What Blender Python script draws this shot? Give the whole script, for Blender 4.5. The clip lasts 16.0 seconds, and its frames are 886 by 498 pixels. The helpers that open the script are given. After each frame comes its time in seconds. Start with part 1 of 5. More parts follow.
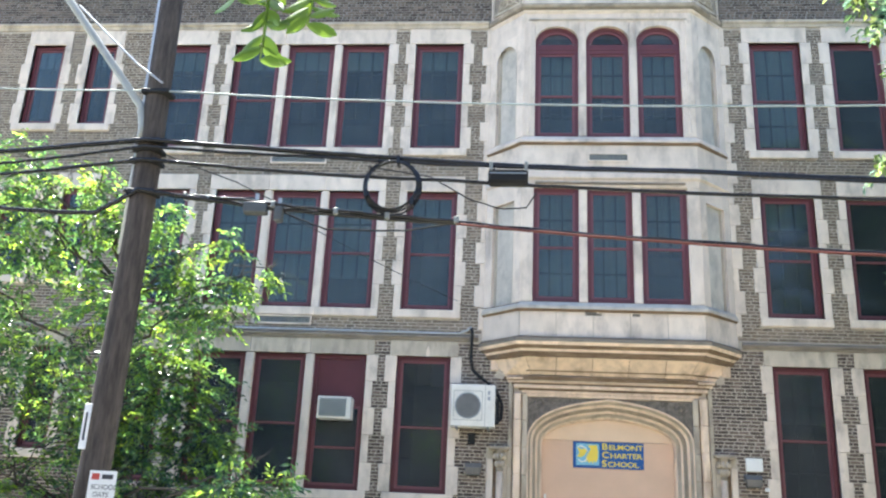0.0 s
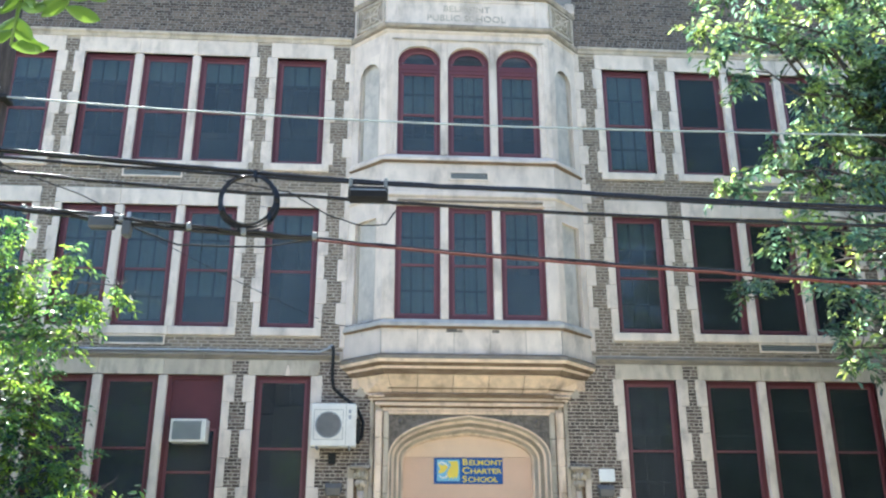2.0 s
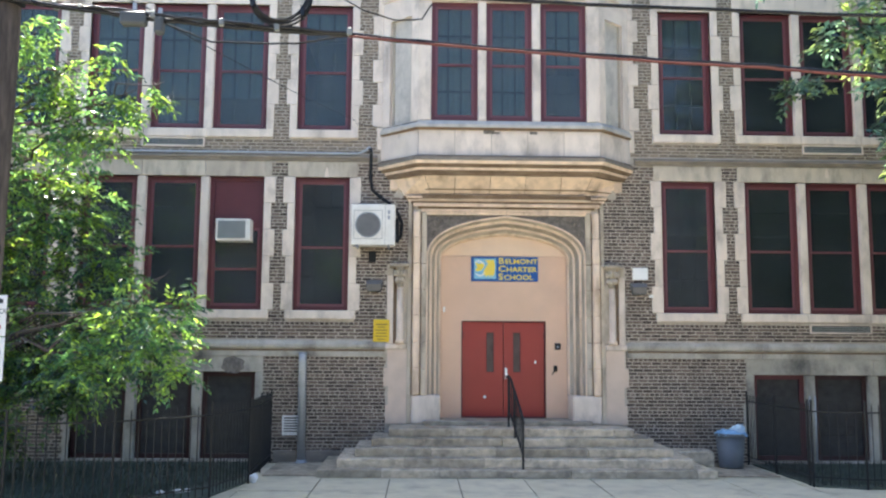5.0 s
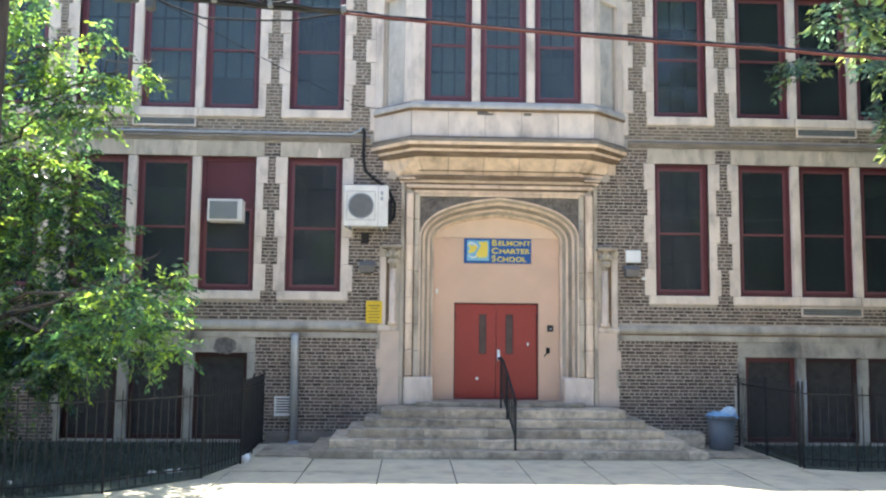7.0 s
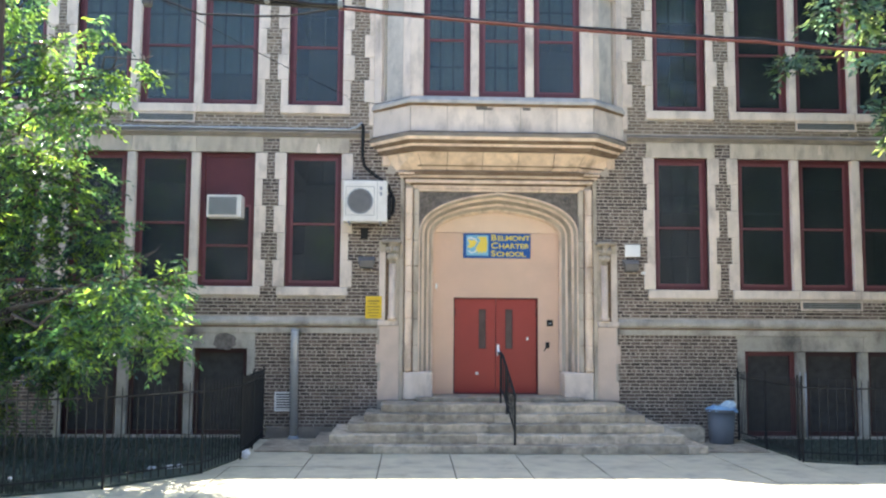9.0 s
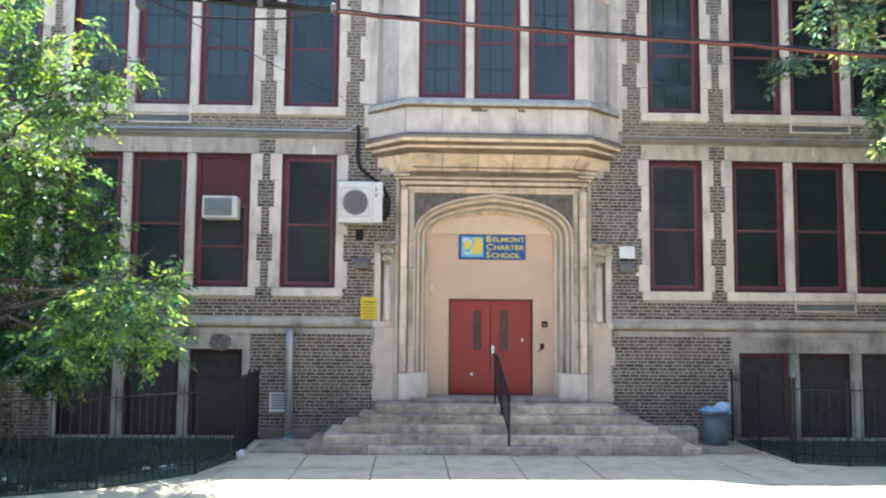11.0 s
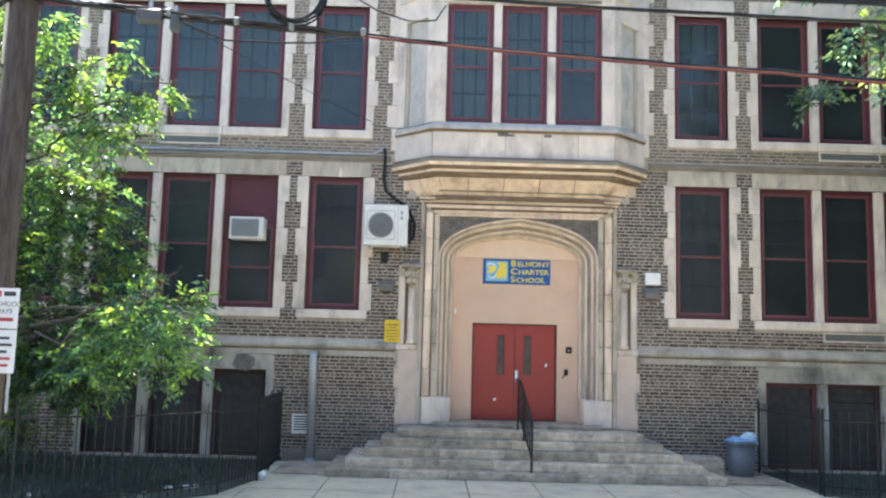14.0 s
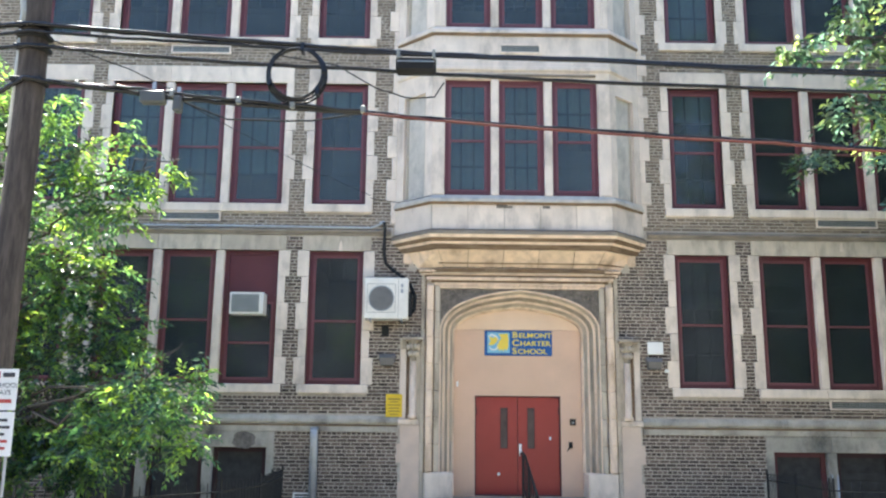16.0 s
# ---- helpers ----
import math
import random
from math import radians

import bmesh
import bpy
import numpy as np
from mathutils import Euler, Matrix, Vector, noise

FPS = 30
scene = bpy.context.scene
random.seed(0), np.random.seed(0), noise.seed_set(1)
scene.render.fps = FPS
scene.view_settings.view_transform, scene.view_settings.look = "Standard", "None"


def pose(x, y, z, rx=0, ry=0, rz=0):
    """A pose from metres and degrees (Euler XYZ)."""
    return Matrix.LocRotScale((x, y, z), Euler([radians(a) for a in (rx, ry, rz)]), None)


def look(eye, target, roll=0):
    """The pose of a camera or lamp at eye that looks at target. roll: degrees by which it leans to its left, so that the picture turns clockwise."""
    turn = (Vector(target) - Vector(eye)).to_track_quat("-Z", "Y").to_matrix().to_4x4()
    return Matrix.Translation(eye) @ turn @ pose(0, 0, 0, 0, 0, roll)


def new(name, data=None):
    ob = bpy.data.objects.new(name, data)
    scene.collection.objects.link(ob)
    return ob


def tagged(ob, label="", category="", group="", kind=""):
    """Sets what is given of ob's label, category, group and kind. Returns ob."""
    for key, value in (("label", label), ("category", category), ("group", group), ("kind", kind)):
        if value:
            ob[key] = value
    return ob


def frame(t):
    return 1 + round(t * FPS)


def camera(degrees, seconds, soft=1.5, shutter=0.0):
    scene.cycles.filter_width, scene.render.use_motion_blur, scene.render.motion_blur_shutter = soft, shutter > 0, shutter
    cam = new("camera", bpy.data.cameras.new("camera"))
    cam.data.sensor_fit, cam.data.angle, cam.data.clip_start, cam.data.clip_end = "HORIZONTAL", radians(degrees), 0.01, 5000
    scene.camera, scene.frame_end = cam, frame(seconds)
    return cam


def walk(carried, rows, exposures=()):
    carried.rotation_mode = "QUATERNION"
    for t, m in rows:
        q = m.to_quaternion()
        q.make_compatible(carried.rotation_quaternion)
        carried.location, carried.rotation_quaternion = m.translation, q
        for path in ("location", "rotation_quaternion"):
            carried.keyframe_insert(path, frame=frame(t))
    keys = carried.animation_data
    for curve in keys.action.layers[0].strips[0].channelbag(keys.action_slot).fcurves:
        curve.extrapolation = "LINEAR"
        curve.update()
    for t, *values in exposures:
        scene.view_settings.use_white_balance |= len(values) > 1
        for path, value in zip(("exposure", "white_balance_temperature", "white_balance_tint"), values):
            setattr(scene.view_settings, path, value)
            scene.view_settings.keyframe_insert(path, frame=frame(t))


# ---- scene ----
cam = camera(54.2, 16.0, soft=2.25)
PATH = [
    (0, (-1.956, -18.958, 2.494), (-2.135, -17.065, 3.113), 2.7),
    (0.5, (-1.905, -18.956, 2.502), (-1.944, -17.069, 3.163), 2.9),
    (1, (-1.886, -18.949, 2.504), (-1.812, -17.073, 3.194), 1.6),
    (1.5, (-1.885, -18.936, 2.503), (-1.757, -17.059, 3.183), 0.9),
    (2, (-1.889, -18.913, 2.502), (-1.758, -17.031, 3.166), -0.1),
    (2.5, (-1.895, -18.911, 2.499), (-1.792, -17.022, 3.148), -0.6),
    (3, (-1.892, -18.933, 2.488), (-1.806, -17.039, 3.127), -0.9),
    (3.5, (-1.889, -18.934, 2.486), (-1.813, -17.035, 3.11), -0.2),
    (4, (-1.875, -18.962, 2.457), (-1.819, -17.05, 3.041), 0.5),
    (4.5, (-1.869, -18.947, 2.428), (-1.819, -16.987, 2.82), -0.4),
    (5, (-1.888, -18.9, 2.41), (-1.836, -16.914, 2.64), 0.4),
    (5.2, (-1.894, -18.888, 2.407), (-1.816, -16.9, 2.612), 0.8),
    (7.5, (-1.924, -18.843, 2.38), (-1.859, -16.853, 2.571), 0.4),
    (8, (-1.928, -18.852, 2.38), (-1.879, -16.861, 2.571), 0.2),
    (8.5, (-1.907, -18.848, 2.381), (-1.846, -16.857, 2.561), 0.3),
    (10.8, (-1.808, -18.891, 2.405), (-1.731, -16.901, 2.584), 0.5),
    (11, (-1.806, -18.899, 2.405), (-1.733, -16.909, 2.585), 0.5),
    (11.5, (-1.814, -18.912, 2.403), (-1.744, -16.923, 2.594), 0.6),
    (12, (-1.828, -18.911, 2.4), (-1.781, -16.921, 2.59), 0.7),
    (12.5, (-1.835, -18.897, 2.398), (-1.793, -16.907, 2.592), 0.6),
    (13, (-1.835, -18.896, 2.4), (-1.788, -16.909, 2.616), 0.9),
    (13.5, (-1.831, -18.904, 2.398), (-1.805, -16.916, 2.619), 1.4),
    (14, (-1.826, -18.909, 2.398), (-1.809, -16.923, 2.632), 1.5),
    (14.5, (-1.817, -18.912, 2.404), (-1.806, -16.931, 2.673), 1.3),
    (15, (-1.803, -18.923, 2.404), (-1.815, -16.944, 2.691), 1.0),
    (15.5, (-1.834, -18.92, 2.412), (-1.853, -16.945, 2.728), 1.1),
    (16, (-1.854, -18.907, 2.424), (-1.838, -16.947, 2.82), 0.6),
]
walk(cam, [(t, look(eye, target, roll)) for t, eye, target, roll in PATH],
     exposures=[(0, 2.19, 6100, 9.5), (1.5, 2.17, 5950, 7), (3.0, 2.16, 5930, 6.5), (3.5, 2.19, 5970, 7), (4.0, 2.27, 6030, 9), (4.5, 2.21, 6150, 10.5), (5.2, 2.18, 6230, 12), (16, 2.21, 6150, 10)])

# ---- world, sun ----
SUN_EL, SUN_AZ = 65.0, -51.0
world = bpy.data.worlds.new("sky")
scene.world = world
world.use_nodes = True
wn = world.node_tree.nodes
sky = wn.new("ShaderNodeTexSky")
sky.sky_type = "NISHITA"
sky.sun_disc = False
sky.sun_elevation = radians(SUN_EL)
sky.sun_rotation = radians(SUN_AZ)
world.node_tree.links.new(sky.outputs[0], wn["Background"].inputs[0])
wn["Background"].inputs[1].default_value = 0.104
sun = bpy.data.lights.new("sun", "SUN")
sun.energy, sun.angle, sun.color = 5.0, radians(0.5), (1.0, 0.95, 0.83)
sun_ob = new("sun", sun)
reach = 40 / math.tan(radians(SUN_EL))
sun_ob.matrix_world = look((reach * math.sin(radians(SUN_AZ)), reach * math.cos(radians(SUN_AZ)), 40), (0, 0, 0))


# ---- materials ----
def mat(name, color, rough=0.7, metal=0.0, var=0.15, scale=6.0, bump=0.2, fine=60.0, stain=None, stain_amt=0.0,
        stain_scale=0.8, rand="", rand_amt=0.3, spec=0.5, stretch=(1, 1, 1)):
    m = bpy.data.materials.new(name)
    m.use_nodes = True
    nt = m.node_tree
    n, l = nt.nodes, nt.links
    b = n["Principled BSDF"]
    b.inputs["Roughness"].default_value = rough
    b.inputs["Metallic"].default_value = metal
    b.inputs["Specular IOR Level"].default_value = spec
    geo = n.new("ShaderNodeNewGeometry")
    mp = n.new("ShaderNodeMapping")
    mp.inputs["Scale"].default_value = stretch
    l.new(geo.outputs["Position"], mp.inputs["Vector"])
    t1 = n.new("ShaderNodeTexNoise")
    t1.inputs["Scale"].default_value, t1.inputs["Detail"].default_value = scale, 5
    l.new(mp.outputs[0], t1.inputs["Vector"])
    t2 = n.new("ShaderNodeTexNoise")
    t2.inputs["Scale"].default_value, t2.inputs["Detail"].default_value = fine, 3
    l.new(mp.outputs[0], t2.inputs["Vector"])
    add = n.new("ShaderNodeMath")
    add.operation = "MULTIPLY_ADD"
    l.new(t2.outputs["Fac"], add.inputs[0])
    add.inputs[1].default_value = 0.5
    l.new(t1.outputs["Fac"], add.inputs[2])
    mr = n.new("ShaderNodeMapRange")
    mr.inputs["From Min"].default_value, mr.inputs["From Max"].default_value = 0.45, 1.05
    mr.inputs["To Min"].default_value, mr.inputs["To Max"].default_value = 1 - var, 1 + var
    l.new(add.outputs[0], mr.inputs["Value"])
    last = mr.outputs[0]
    if rand:
        r2 = n.new("ShaderNodeMapRange")
        r2.inputs["To Min"].default_value, r2.inputs["To Max"].default_value = 1 - rand_amt, 1 + rand_amt
        if rand == "object":
            oi = n.new("ShaderNodeObjectInfo")
            l.new(oi.outputs["Random"], r2.inputs["Value"])
        else:
            l.new(geo.outputs["Random Per Island"], r2.inputs["Value"])
        mm = n.new("ShaderNodeMath")
        mm.operation = "MULTIPLY"
        l.new(last, mm.inputs[0])
        l.new(r2.outputs[0], mm.inputs[1])
        last = mm.outputs[0]
    vm = n.new("ShaderNodeVectorMath")
    vm.operation = "SCALE"
    vm.inputs[0].default_value = color
    l.new(last, vm.inputs["Scale"])
    col = vm.outputs[0]
    if stain:
        t3 = n.new("ShaderNodeTexNoise")
        t3.inputs["Scale"].default_value, t3.inputs["Detail"].default_value = stain_scale, 6
        t3.inputs["Roughness"].default_value = 0.65
        l.new(mp.outputs[0], t3.inputs["Vector"])
        r3 = n.new("ShaderNodeMapRange")
        r3.inputs["From Min"].default_value, r3.inputs["From Max"].default_value = 0.5, 0.72
        r3.inputs["To Max"].default_value = stain_amt
        l.new(t3.outputs["Fac"], r3.inputs["Value"])
        mx = n.new("ShaderNodeMix")
        mx.data_type = "RGBA"
        l.new(r3.outputs[0], mx.inputs["Factor"])
        l.new(col, mx.inputs["A"])
        mx.inputs["B"].default_value = (*stain, 1)
        col = mx.outputs["Result"]
    l.new(col, b.inputs["Base Color"])
    if bump:
        bp = n.new("ShaderNodeBump")
        bp.inputs["Strength"].default_value, bp.inputs["Distance"].default_value = bump, 0.02
        l.new(add.outputs[0], bp.inputs["Height"])
        l.new(bp.outputs[0], b.inputs["Normal"])
    return m


def leaf_mat(name, color, thin):
    m = bpy.data.materials.new(name)
    m.use_nodes = True
    nt = m.node_tree
    n, l = nt.nodes, nt.links
    b = n["Principled BSDF"]
    b.inputs["Roughness"].default_value = 0.30
    geo = n.new("ShaderNodeNewGeometry")
    r = n.new("ShaderNodeMapRange")
    r.inputs["To Min"].default_value, r.inputs["To Max"].default_value = 0.65, 1.3
    l.new(geo.outputs["Random Per Island"], r.inputs["Value"])
    age = n.new("ShaderNodeTexNoise")
    age.inputs["Scale"].default_value, age.inputs["Detail"].default_value = 2.3, 2
    l.new(geo.outputs["Position"], age.inputs["Vector"])
    young = n.new("ShaderNodeMapRange")
    young.inputs["From Min"].default_value, young.inputs["From Max"].default_value = 0.42, 0.66
    l.new(age.outputs["Fac"], young.inputs["Value"])
    hue = n.new("ShaderNodeMix")
    hue.data_type = "RGBA"
    hue.inputs["A"].default_value = (0.58, 0.76, 1.15, 1)
    hue.inputs["B"].default_value = (1.60, 1.42, 0.75, 1)
    l.new(young.outputs[0], hue.inputs["Factor"])
    vary = n.new("ShaderNodeVectorMath")
    vary.operation = "SCALE"
    l.new(hue.outputs["Result"], vary.inputs[0])
    l.new(r.outputs[0], vary.inputs["Scale"])
    v = n.new("ShaderNodeVectorMath")
    v.operation = "MULTIPLY"
    v.inputs[0].default_value = color
    l.new(vary.outputs[0], v.inputs[1])
    l.new(v.outputs[0], b.inputs["Base Color"])
    tr = n.new("ShaderNodeBsdfTranslucent")
    v2 = n.new("ShaderNodeVectorMath")
    v2.operation = "MULTIPLY"
    v2.inputs[0].default_value = thin
    l.new(vary.outputs[0], v2.inputs[1])
    l.new(v2.outputs[0], tr.inputs["Color"])
    mx = n.new("ShaderNodeMixShader")
    mf = n.new("ShaderNodeMapRange")
    mf.inputs["From Min"].default_value, mf.inputs["From Max"].default_value = 0.25, 0.95
    mf.inputs["To Min"].default_value, mf.inputs["To Max"].default_value = 0.22, 0.72
    l.new(geo.outputs["Random Per Island"], mf.inputs["Value"])
    l.new(mf.outputs[0], mx.inputs[0])
    l.new(b.outputs[0], mx.inputs[1])
    l.new(tr.outputs[0], mx.inputs[2])
    l.new(mx.outputs[0], n["Material Output"].inputs[0])
    return m


def glass_mat(name, tint, dust, gloss=1.0, film=(0.30, 0.35, 0.355)):
    m = bpy.data.materials.new(name)
    m.use_nodes = True
    nt = m.node_tree
    n, l = nt.nodes, nt.links
    n.remove(n["Principled BSDF"])
    tp = n.new("ShaderNodeBsdfTransparent")
    tp.inputs[0].default_value = (*tint, 1)
    df = n.new("ShaderNodeBsdfDiffuse")
    df.inputs[0].default_value = (*film, 1)
    gl = n.new("ShaderNodeBsdfGlossy")
    gl.inputs["Roughness"].default_value = 0.03
    tc = n.new("ShaderNodeNewGeometry")
    ns = n.new("ShaderNodeTexNoise")
    ns.inputs["Scale"].default_value = 1.7
    l.new(tc.outputs["Position"], ns.inputs["Vector"])
    mr = n.new("ShaderNodeMapRange")
    mr.inputs["To Min"].default_value, mr.inputs["To Max"].default_value = 0.3 * dust, 1.7 * dust
    l.new(ns.outputs["Fac"], mr.inputs["Value"])
    m1 = n.new("ShaderNodeMixShader")
    l.new(mr.outputs[0], m1.inputs[0])
    l.new(tp.outputs[0], m1.inputs[1])
    l.new(df.outputs[0], m1.inputs[2])
    fr = n.new("ShaderNodeFresnel")
    fr.inputs["IOR"].default_value = 1.5
    bp = n.new("ShaderNodeBump")
    bp.inputs["Strength"].default_value, bp.inputs["Distance"].default_value = 0.08, 0.02
    l.new(ns.outputs["Fac"], bp.inputs["Height"])
    l.new(bp.outputs[0], gl.inputs["Normal"])
    m2 = n.new("ShaderNodeMixShader")
    gm = n.new("ShaderNodeMath")
    gm.operation = "MULTIPLY"
    gm.inputs[1].default_value = gloss
    l.new(fr.outputs[0], gm.inputs[0])
    l.new(gm.outputs[0], m2.inputs[0])
    l.new(m1.outputs[0], m2.inputs[1])
    l.new(gl.outputs[0], m2.inputs[2])
    l.new(m2.outputs[0], n["Material Output"].inputs[0])
    return m


M = dict(
    mortar=mat("mortar", (0.46, 0.405, 0.34), 0.95, var=0.2, bump=0.3, stain=(0.16, 0.14, 0.12), stain_amt=0.5),
    mortar_old=mat("weathered_mortar", (0.27, 0.255, 0.23), 0.95, var=0.25, bump=0.3, stain=(0.12, 0.115, 0.11), stain_amt=0.6),
    brick=mat("brick", (0.128, 0.098, 0.079), 0.85, var=0.35, scale=9, rand="island", rand_amt=0.55, stain=(0.06, 0.055, 0.05), stain_amt=0.55, stain_scale=0.5),
    brick_upper=mat("bleached_brick", (0.205, 0.162, 0.120), 0.85, var=0.3, scale=9, rand="island", rand_amt=0.34, stain=(0.10, 0.09, 0.08), stain_amt=0.45, stain_scale=0.5),
    brick_piece=mat("brick_piece", (0.128, 0.098, 0.079), 0.85, var=0.35, scale=9, rand="object", rand_amt=0.55, stain=(0.06, 0.055, 0.05), stain_amt=0.55, stain_scale=0.5),
    stone=mat("limestone", (0.69, 0.59, 0.495), 0.85, var=0.15, scale=3, rand="object", rand_amt=0.06, bump=0.25, stain=(0.20, 0.17, 0.14), stain_amt=0.65, stain_scale=1.2, stretch=(1.5, 1.5, 0.7)),
    stone_grey=mat("mottled_limestone", (0.50, 0.46, 0.40), 0.9, var=0.22, scale=4, rand="object", rand_amt=0.05, bump=0.35, stain=(0.27, 0.26, 0.24), stain_amt=0.7, stain_scale=2.4, stretch=(1.2, 1.2, 0.8)),
    stone_warm=mat("warm_limestone", (0.76, 0.60, 0.455), 0.85, var=0.2, scale=3, rand="object", rand_amt=0.08, bump=0.3, stain=(0.24, 0.16, 0.10), stain_amt=0.6, stain_scale=1.6, stretch=(1.8, 1.8, 0.6)),
    stone_band=mat("rain_stained_limestone", (0.43, 0.395, 0.33), 0.9, var=0.25, scale=4, rand="object", rand_amt=0.1, bump=0.4, stain=(0.035, 0.035, 0.035), stain_amt=1.0, stain_scale=1.0, stretch=(1.3, 1.3, 0.8)),
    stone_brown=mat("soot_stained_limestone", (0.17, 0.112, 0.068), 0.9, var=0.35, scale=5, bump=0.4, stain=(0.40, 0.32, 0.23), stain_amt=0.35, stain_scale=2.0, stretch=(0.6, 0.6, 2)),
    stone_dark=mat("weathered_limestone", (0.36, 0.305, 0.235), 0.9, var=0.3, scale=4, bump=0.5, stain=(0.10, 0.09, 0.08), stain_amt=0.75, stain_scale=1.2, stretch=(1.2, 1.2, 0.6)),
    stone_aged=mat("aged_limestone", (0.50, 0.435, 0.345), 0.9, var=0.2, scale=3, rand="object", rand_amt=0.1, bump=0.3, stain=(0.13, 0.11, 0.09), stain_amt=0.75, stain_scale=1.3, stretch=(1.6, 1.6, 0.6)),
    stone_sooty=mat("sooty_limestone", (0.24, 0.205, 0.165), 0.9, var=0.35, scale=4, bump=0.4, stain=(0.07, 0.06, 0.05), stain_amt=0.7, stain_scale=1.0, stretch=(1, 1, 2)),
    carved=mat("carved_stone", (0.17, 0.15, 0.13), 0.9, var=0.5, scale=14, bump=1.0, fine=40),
    plaster=mat("painted_plaster", (0.70, 0.48, 0.34), 0.75, var=0.06, scale=2, bump=0.08, stain=(0.42, 0.33, 0.27), stain_amt=0.25, stain_scale=0.7),
    plaster_top=mat("cream_painted_board", (0.78, 0.58, 0.41), 0.75, var=0.06, scale=2, bump=0.08, stain=(0.60, 0.42, 0.30), stain_amt=0.3, stain_scale=0.9),
    plaster_pale=mat("painted_stone", (0.62, 0.49, 0.39), 0.8, var=0.1, scale=3, bump=0.15, stain=(0.36, 0.31, 0.27), stain_amt=0.35),
    red_dark=mat("old_red_paint", (0.036, 0.011, 0.011), 0.6, var=0.2, bump=0.06),
    screen=mat("dark_screen", (0.062, 0.060, 0.058), 0.9, var=0.3, bump=0.2, spec=0.1),
    red=mat("red_paint", (0.098, 0.020, 0.025), 0.5, var=0.12, scale=3, bump=0.06),
    red_sash=mat("faded_red_paint", (0.175, 0.060, 0.070), 0.55, var=0.15, scale=4, bump=0.06),
    door_red=mat("door_paint", (0.33, 0.040, 0.030), 0.45, var=0.08, scale=1.5, bump=0.05, stain=(0.2, 0.03, 0.03), stain_amt=0.4),
    dark=mat("dark_metal", (0.020, 0.021, 0.022), 0.6, 0.0, var=0.2, bump=0.1, spec=0.2),
    room=mat("room_paint", (0.11, 0.115, 0.12), 0.9, var=0.2, scale=1.0, bump=0),
    muntin=mat("muntin_paint", (0.015, 0.015, 0.017), 0.6, bump=0),
    shade=mat("shade_cloth", (0.37, 0.385, 0.35), 0.9, var=0.12, scale=2, bump=0.1, stretch=(4, 4, 0.5)),
    concrete=mat("concrete", (0.55, 0.50, 0.36), 0.9, var=0.14, scale=3, rand="object", rand_amt=0.05, bump=0.25, stain=(0.22, 0.20, 0.17), stain_amt=0.6, stain_scale=1.7),
    step=mat("step_stone", (0.45, 0.38, 0.28), 0.9, var=0.4, scale=7, rand="object", rand_amt=0.26, bump=0.45, stain=(0.10, 0.09, 0.075), stain_amt=0.85, stain_scale=2.4),
    asphalt=mat("asphalt", (0.09, 0.088, 0.085), 0.9, var=0.25, scale=2, fine=90, bump=0.5),
    grass=mat("grass", (0.055, 0.072, 0.056), 0.9, var=0.4, scale=5, bump=0.6),
    soil=mat("soil", (0.06, 0.05, 0.04), 0.95, var=0.4, bump=0.6),
    white=mat("white_enamel", (0.80, 0.80, 0.78), 0.45, var=0.06, scale=3, bump=0.05, stain=(0.5, 0.47, 0.42), stain_amt=0.25),
    cream=mat("aged_white_enamel", (0.74, 0.71, 0.65), 0.5, var=0.08, scale=3, bump=0.05, stain=(0.45, 0.40, 0.33), stain_amt=0.4, stain_scale=2.5),
    seam=mat("panel_seam_grey", (0.40, 0.39, 0.36), 0.6, var=0.1, bump=0.05),
    grey=mat("grey_metal", (0.30, 0.32, 0.34), 0.5, 0.4, var=0.12, bump=0.1),
    galv=mat("galvanised_pipe", (0.42, 0.44, 0.46), 0.45, 0.5, var=0.15, bump=0.1),
    vent=mat("vent_metal", (0.20, 0.21, 0.20), 0.6, 0.2, var=0.15, bump=0.1),
    pole=mat("pole_wood", (0.066, 0.053, 0.045), 0.9, var=0.6, scale=5, bump=0.9, fine=18, stretch=(4, 4, 0.5), stain=(0.018, 0.013, 0.010), stain_amt=0.85),
    bark=mat("bark", (0.065, 0.055, 0.046), 0.95, var=0.4, scale=12, bump=0.8, stretch=(3, 3, 0.7)),
    cable=mat("cable_black", (0.010, 0.010, 0.011), 0.16, var=0.2, bump=0.12, spec=0.35),
    wire=mat("wire_dull_black", (0.02, 0.02, 0.021), 0.8, var=0.2, bump=0.1, spec=0.15),
    cable_grey=mat("cable_alloy", (0.30, 0.34, 0.33), 0.5, 0.3, var=0.1, bump=0.1),
    cable_red=mat("cable_orange", (0.12, 0.028, 0.018), 0.8, var=0.2, bump=0.1),
    blue=mat("sign_blue", (0.012, 0.095, 0.33), 0.4, var=0.05, bump=0),
    yellow=mat("sign_yellow", (0.85, 0.66, 0.09), 0.5, var=0.04, bump=0),
    notice=mat("notice_yellow", (0.70, 0.48, 0.02), 0.5, var=0.05, bump=0),
    pale=mat("sign_pale_blue", (0.22, 0.50, 0.66), 0.5, var=0.05, bump=0),
    ink=mat("sign_ink", (0.04, 0.04, 0.045), 0.6, bump=0),
    ink_red=mat("sign_red_ink", (0.45, 0.06, 0.05), 0.6, bump=0),
    wired=mat("wired_glass", (0.10, 0.072, 0.065), 0.2, var=0.3, scale=5, bump=0.1),
    ink_soft=mat("faded_ink", (0.28, 0.19, 0.03), 0.6, bump=0),
    bin=mat("bin_plastic", (0.10, 0.115, 0.13), 0.5, var=0.1, bump=0.08),
    bag=mat("bag_plastic", (0.20, 0.38, 0.60), 0.35, var=0.15, bump=0.4),
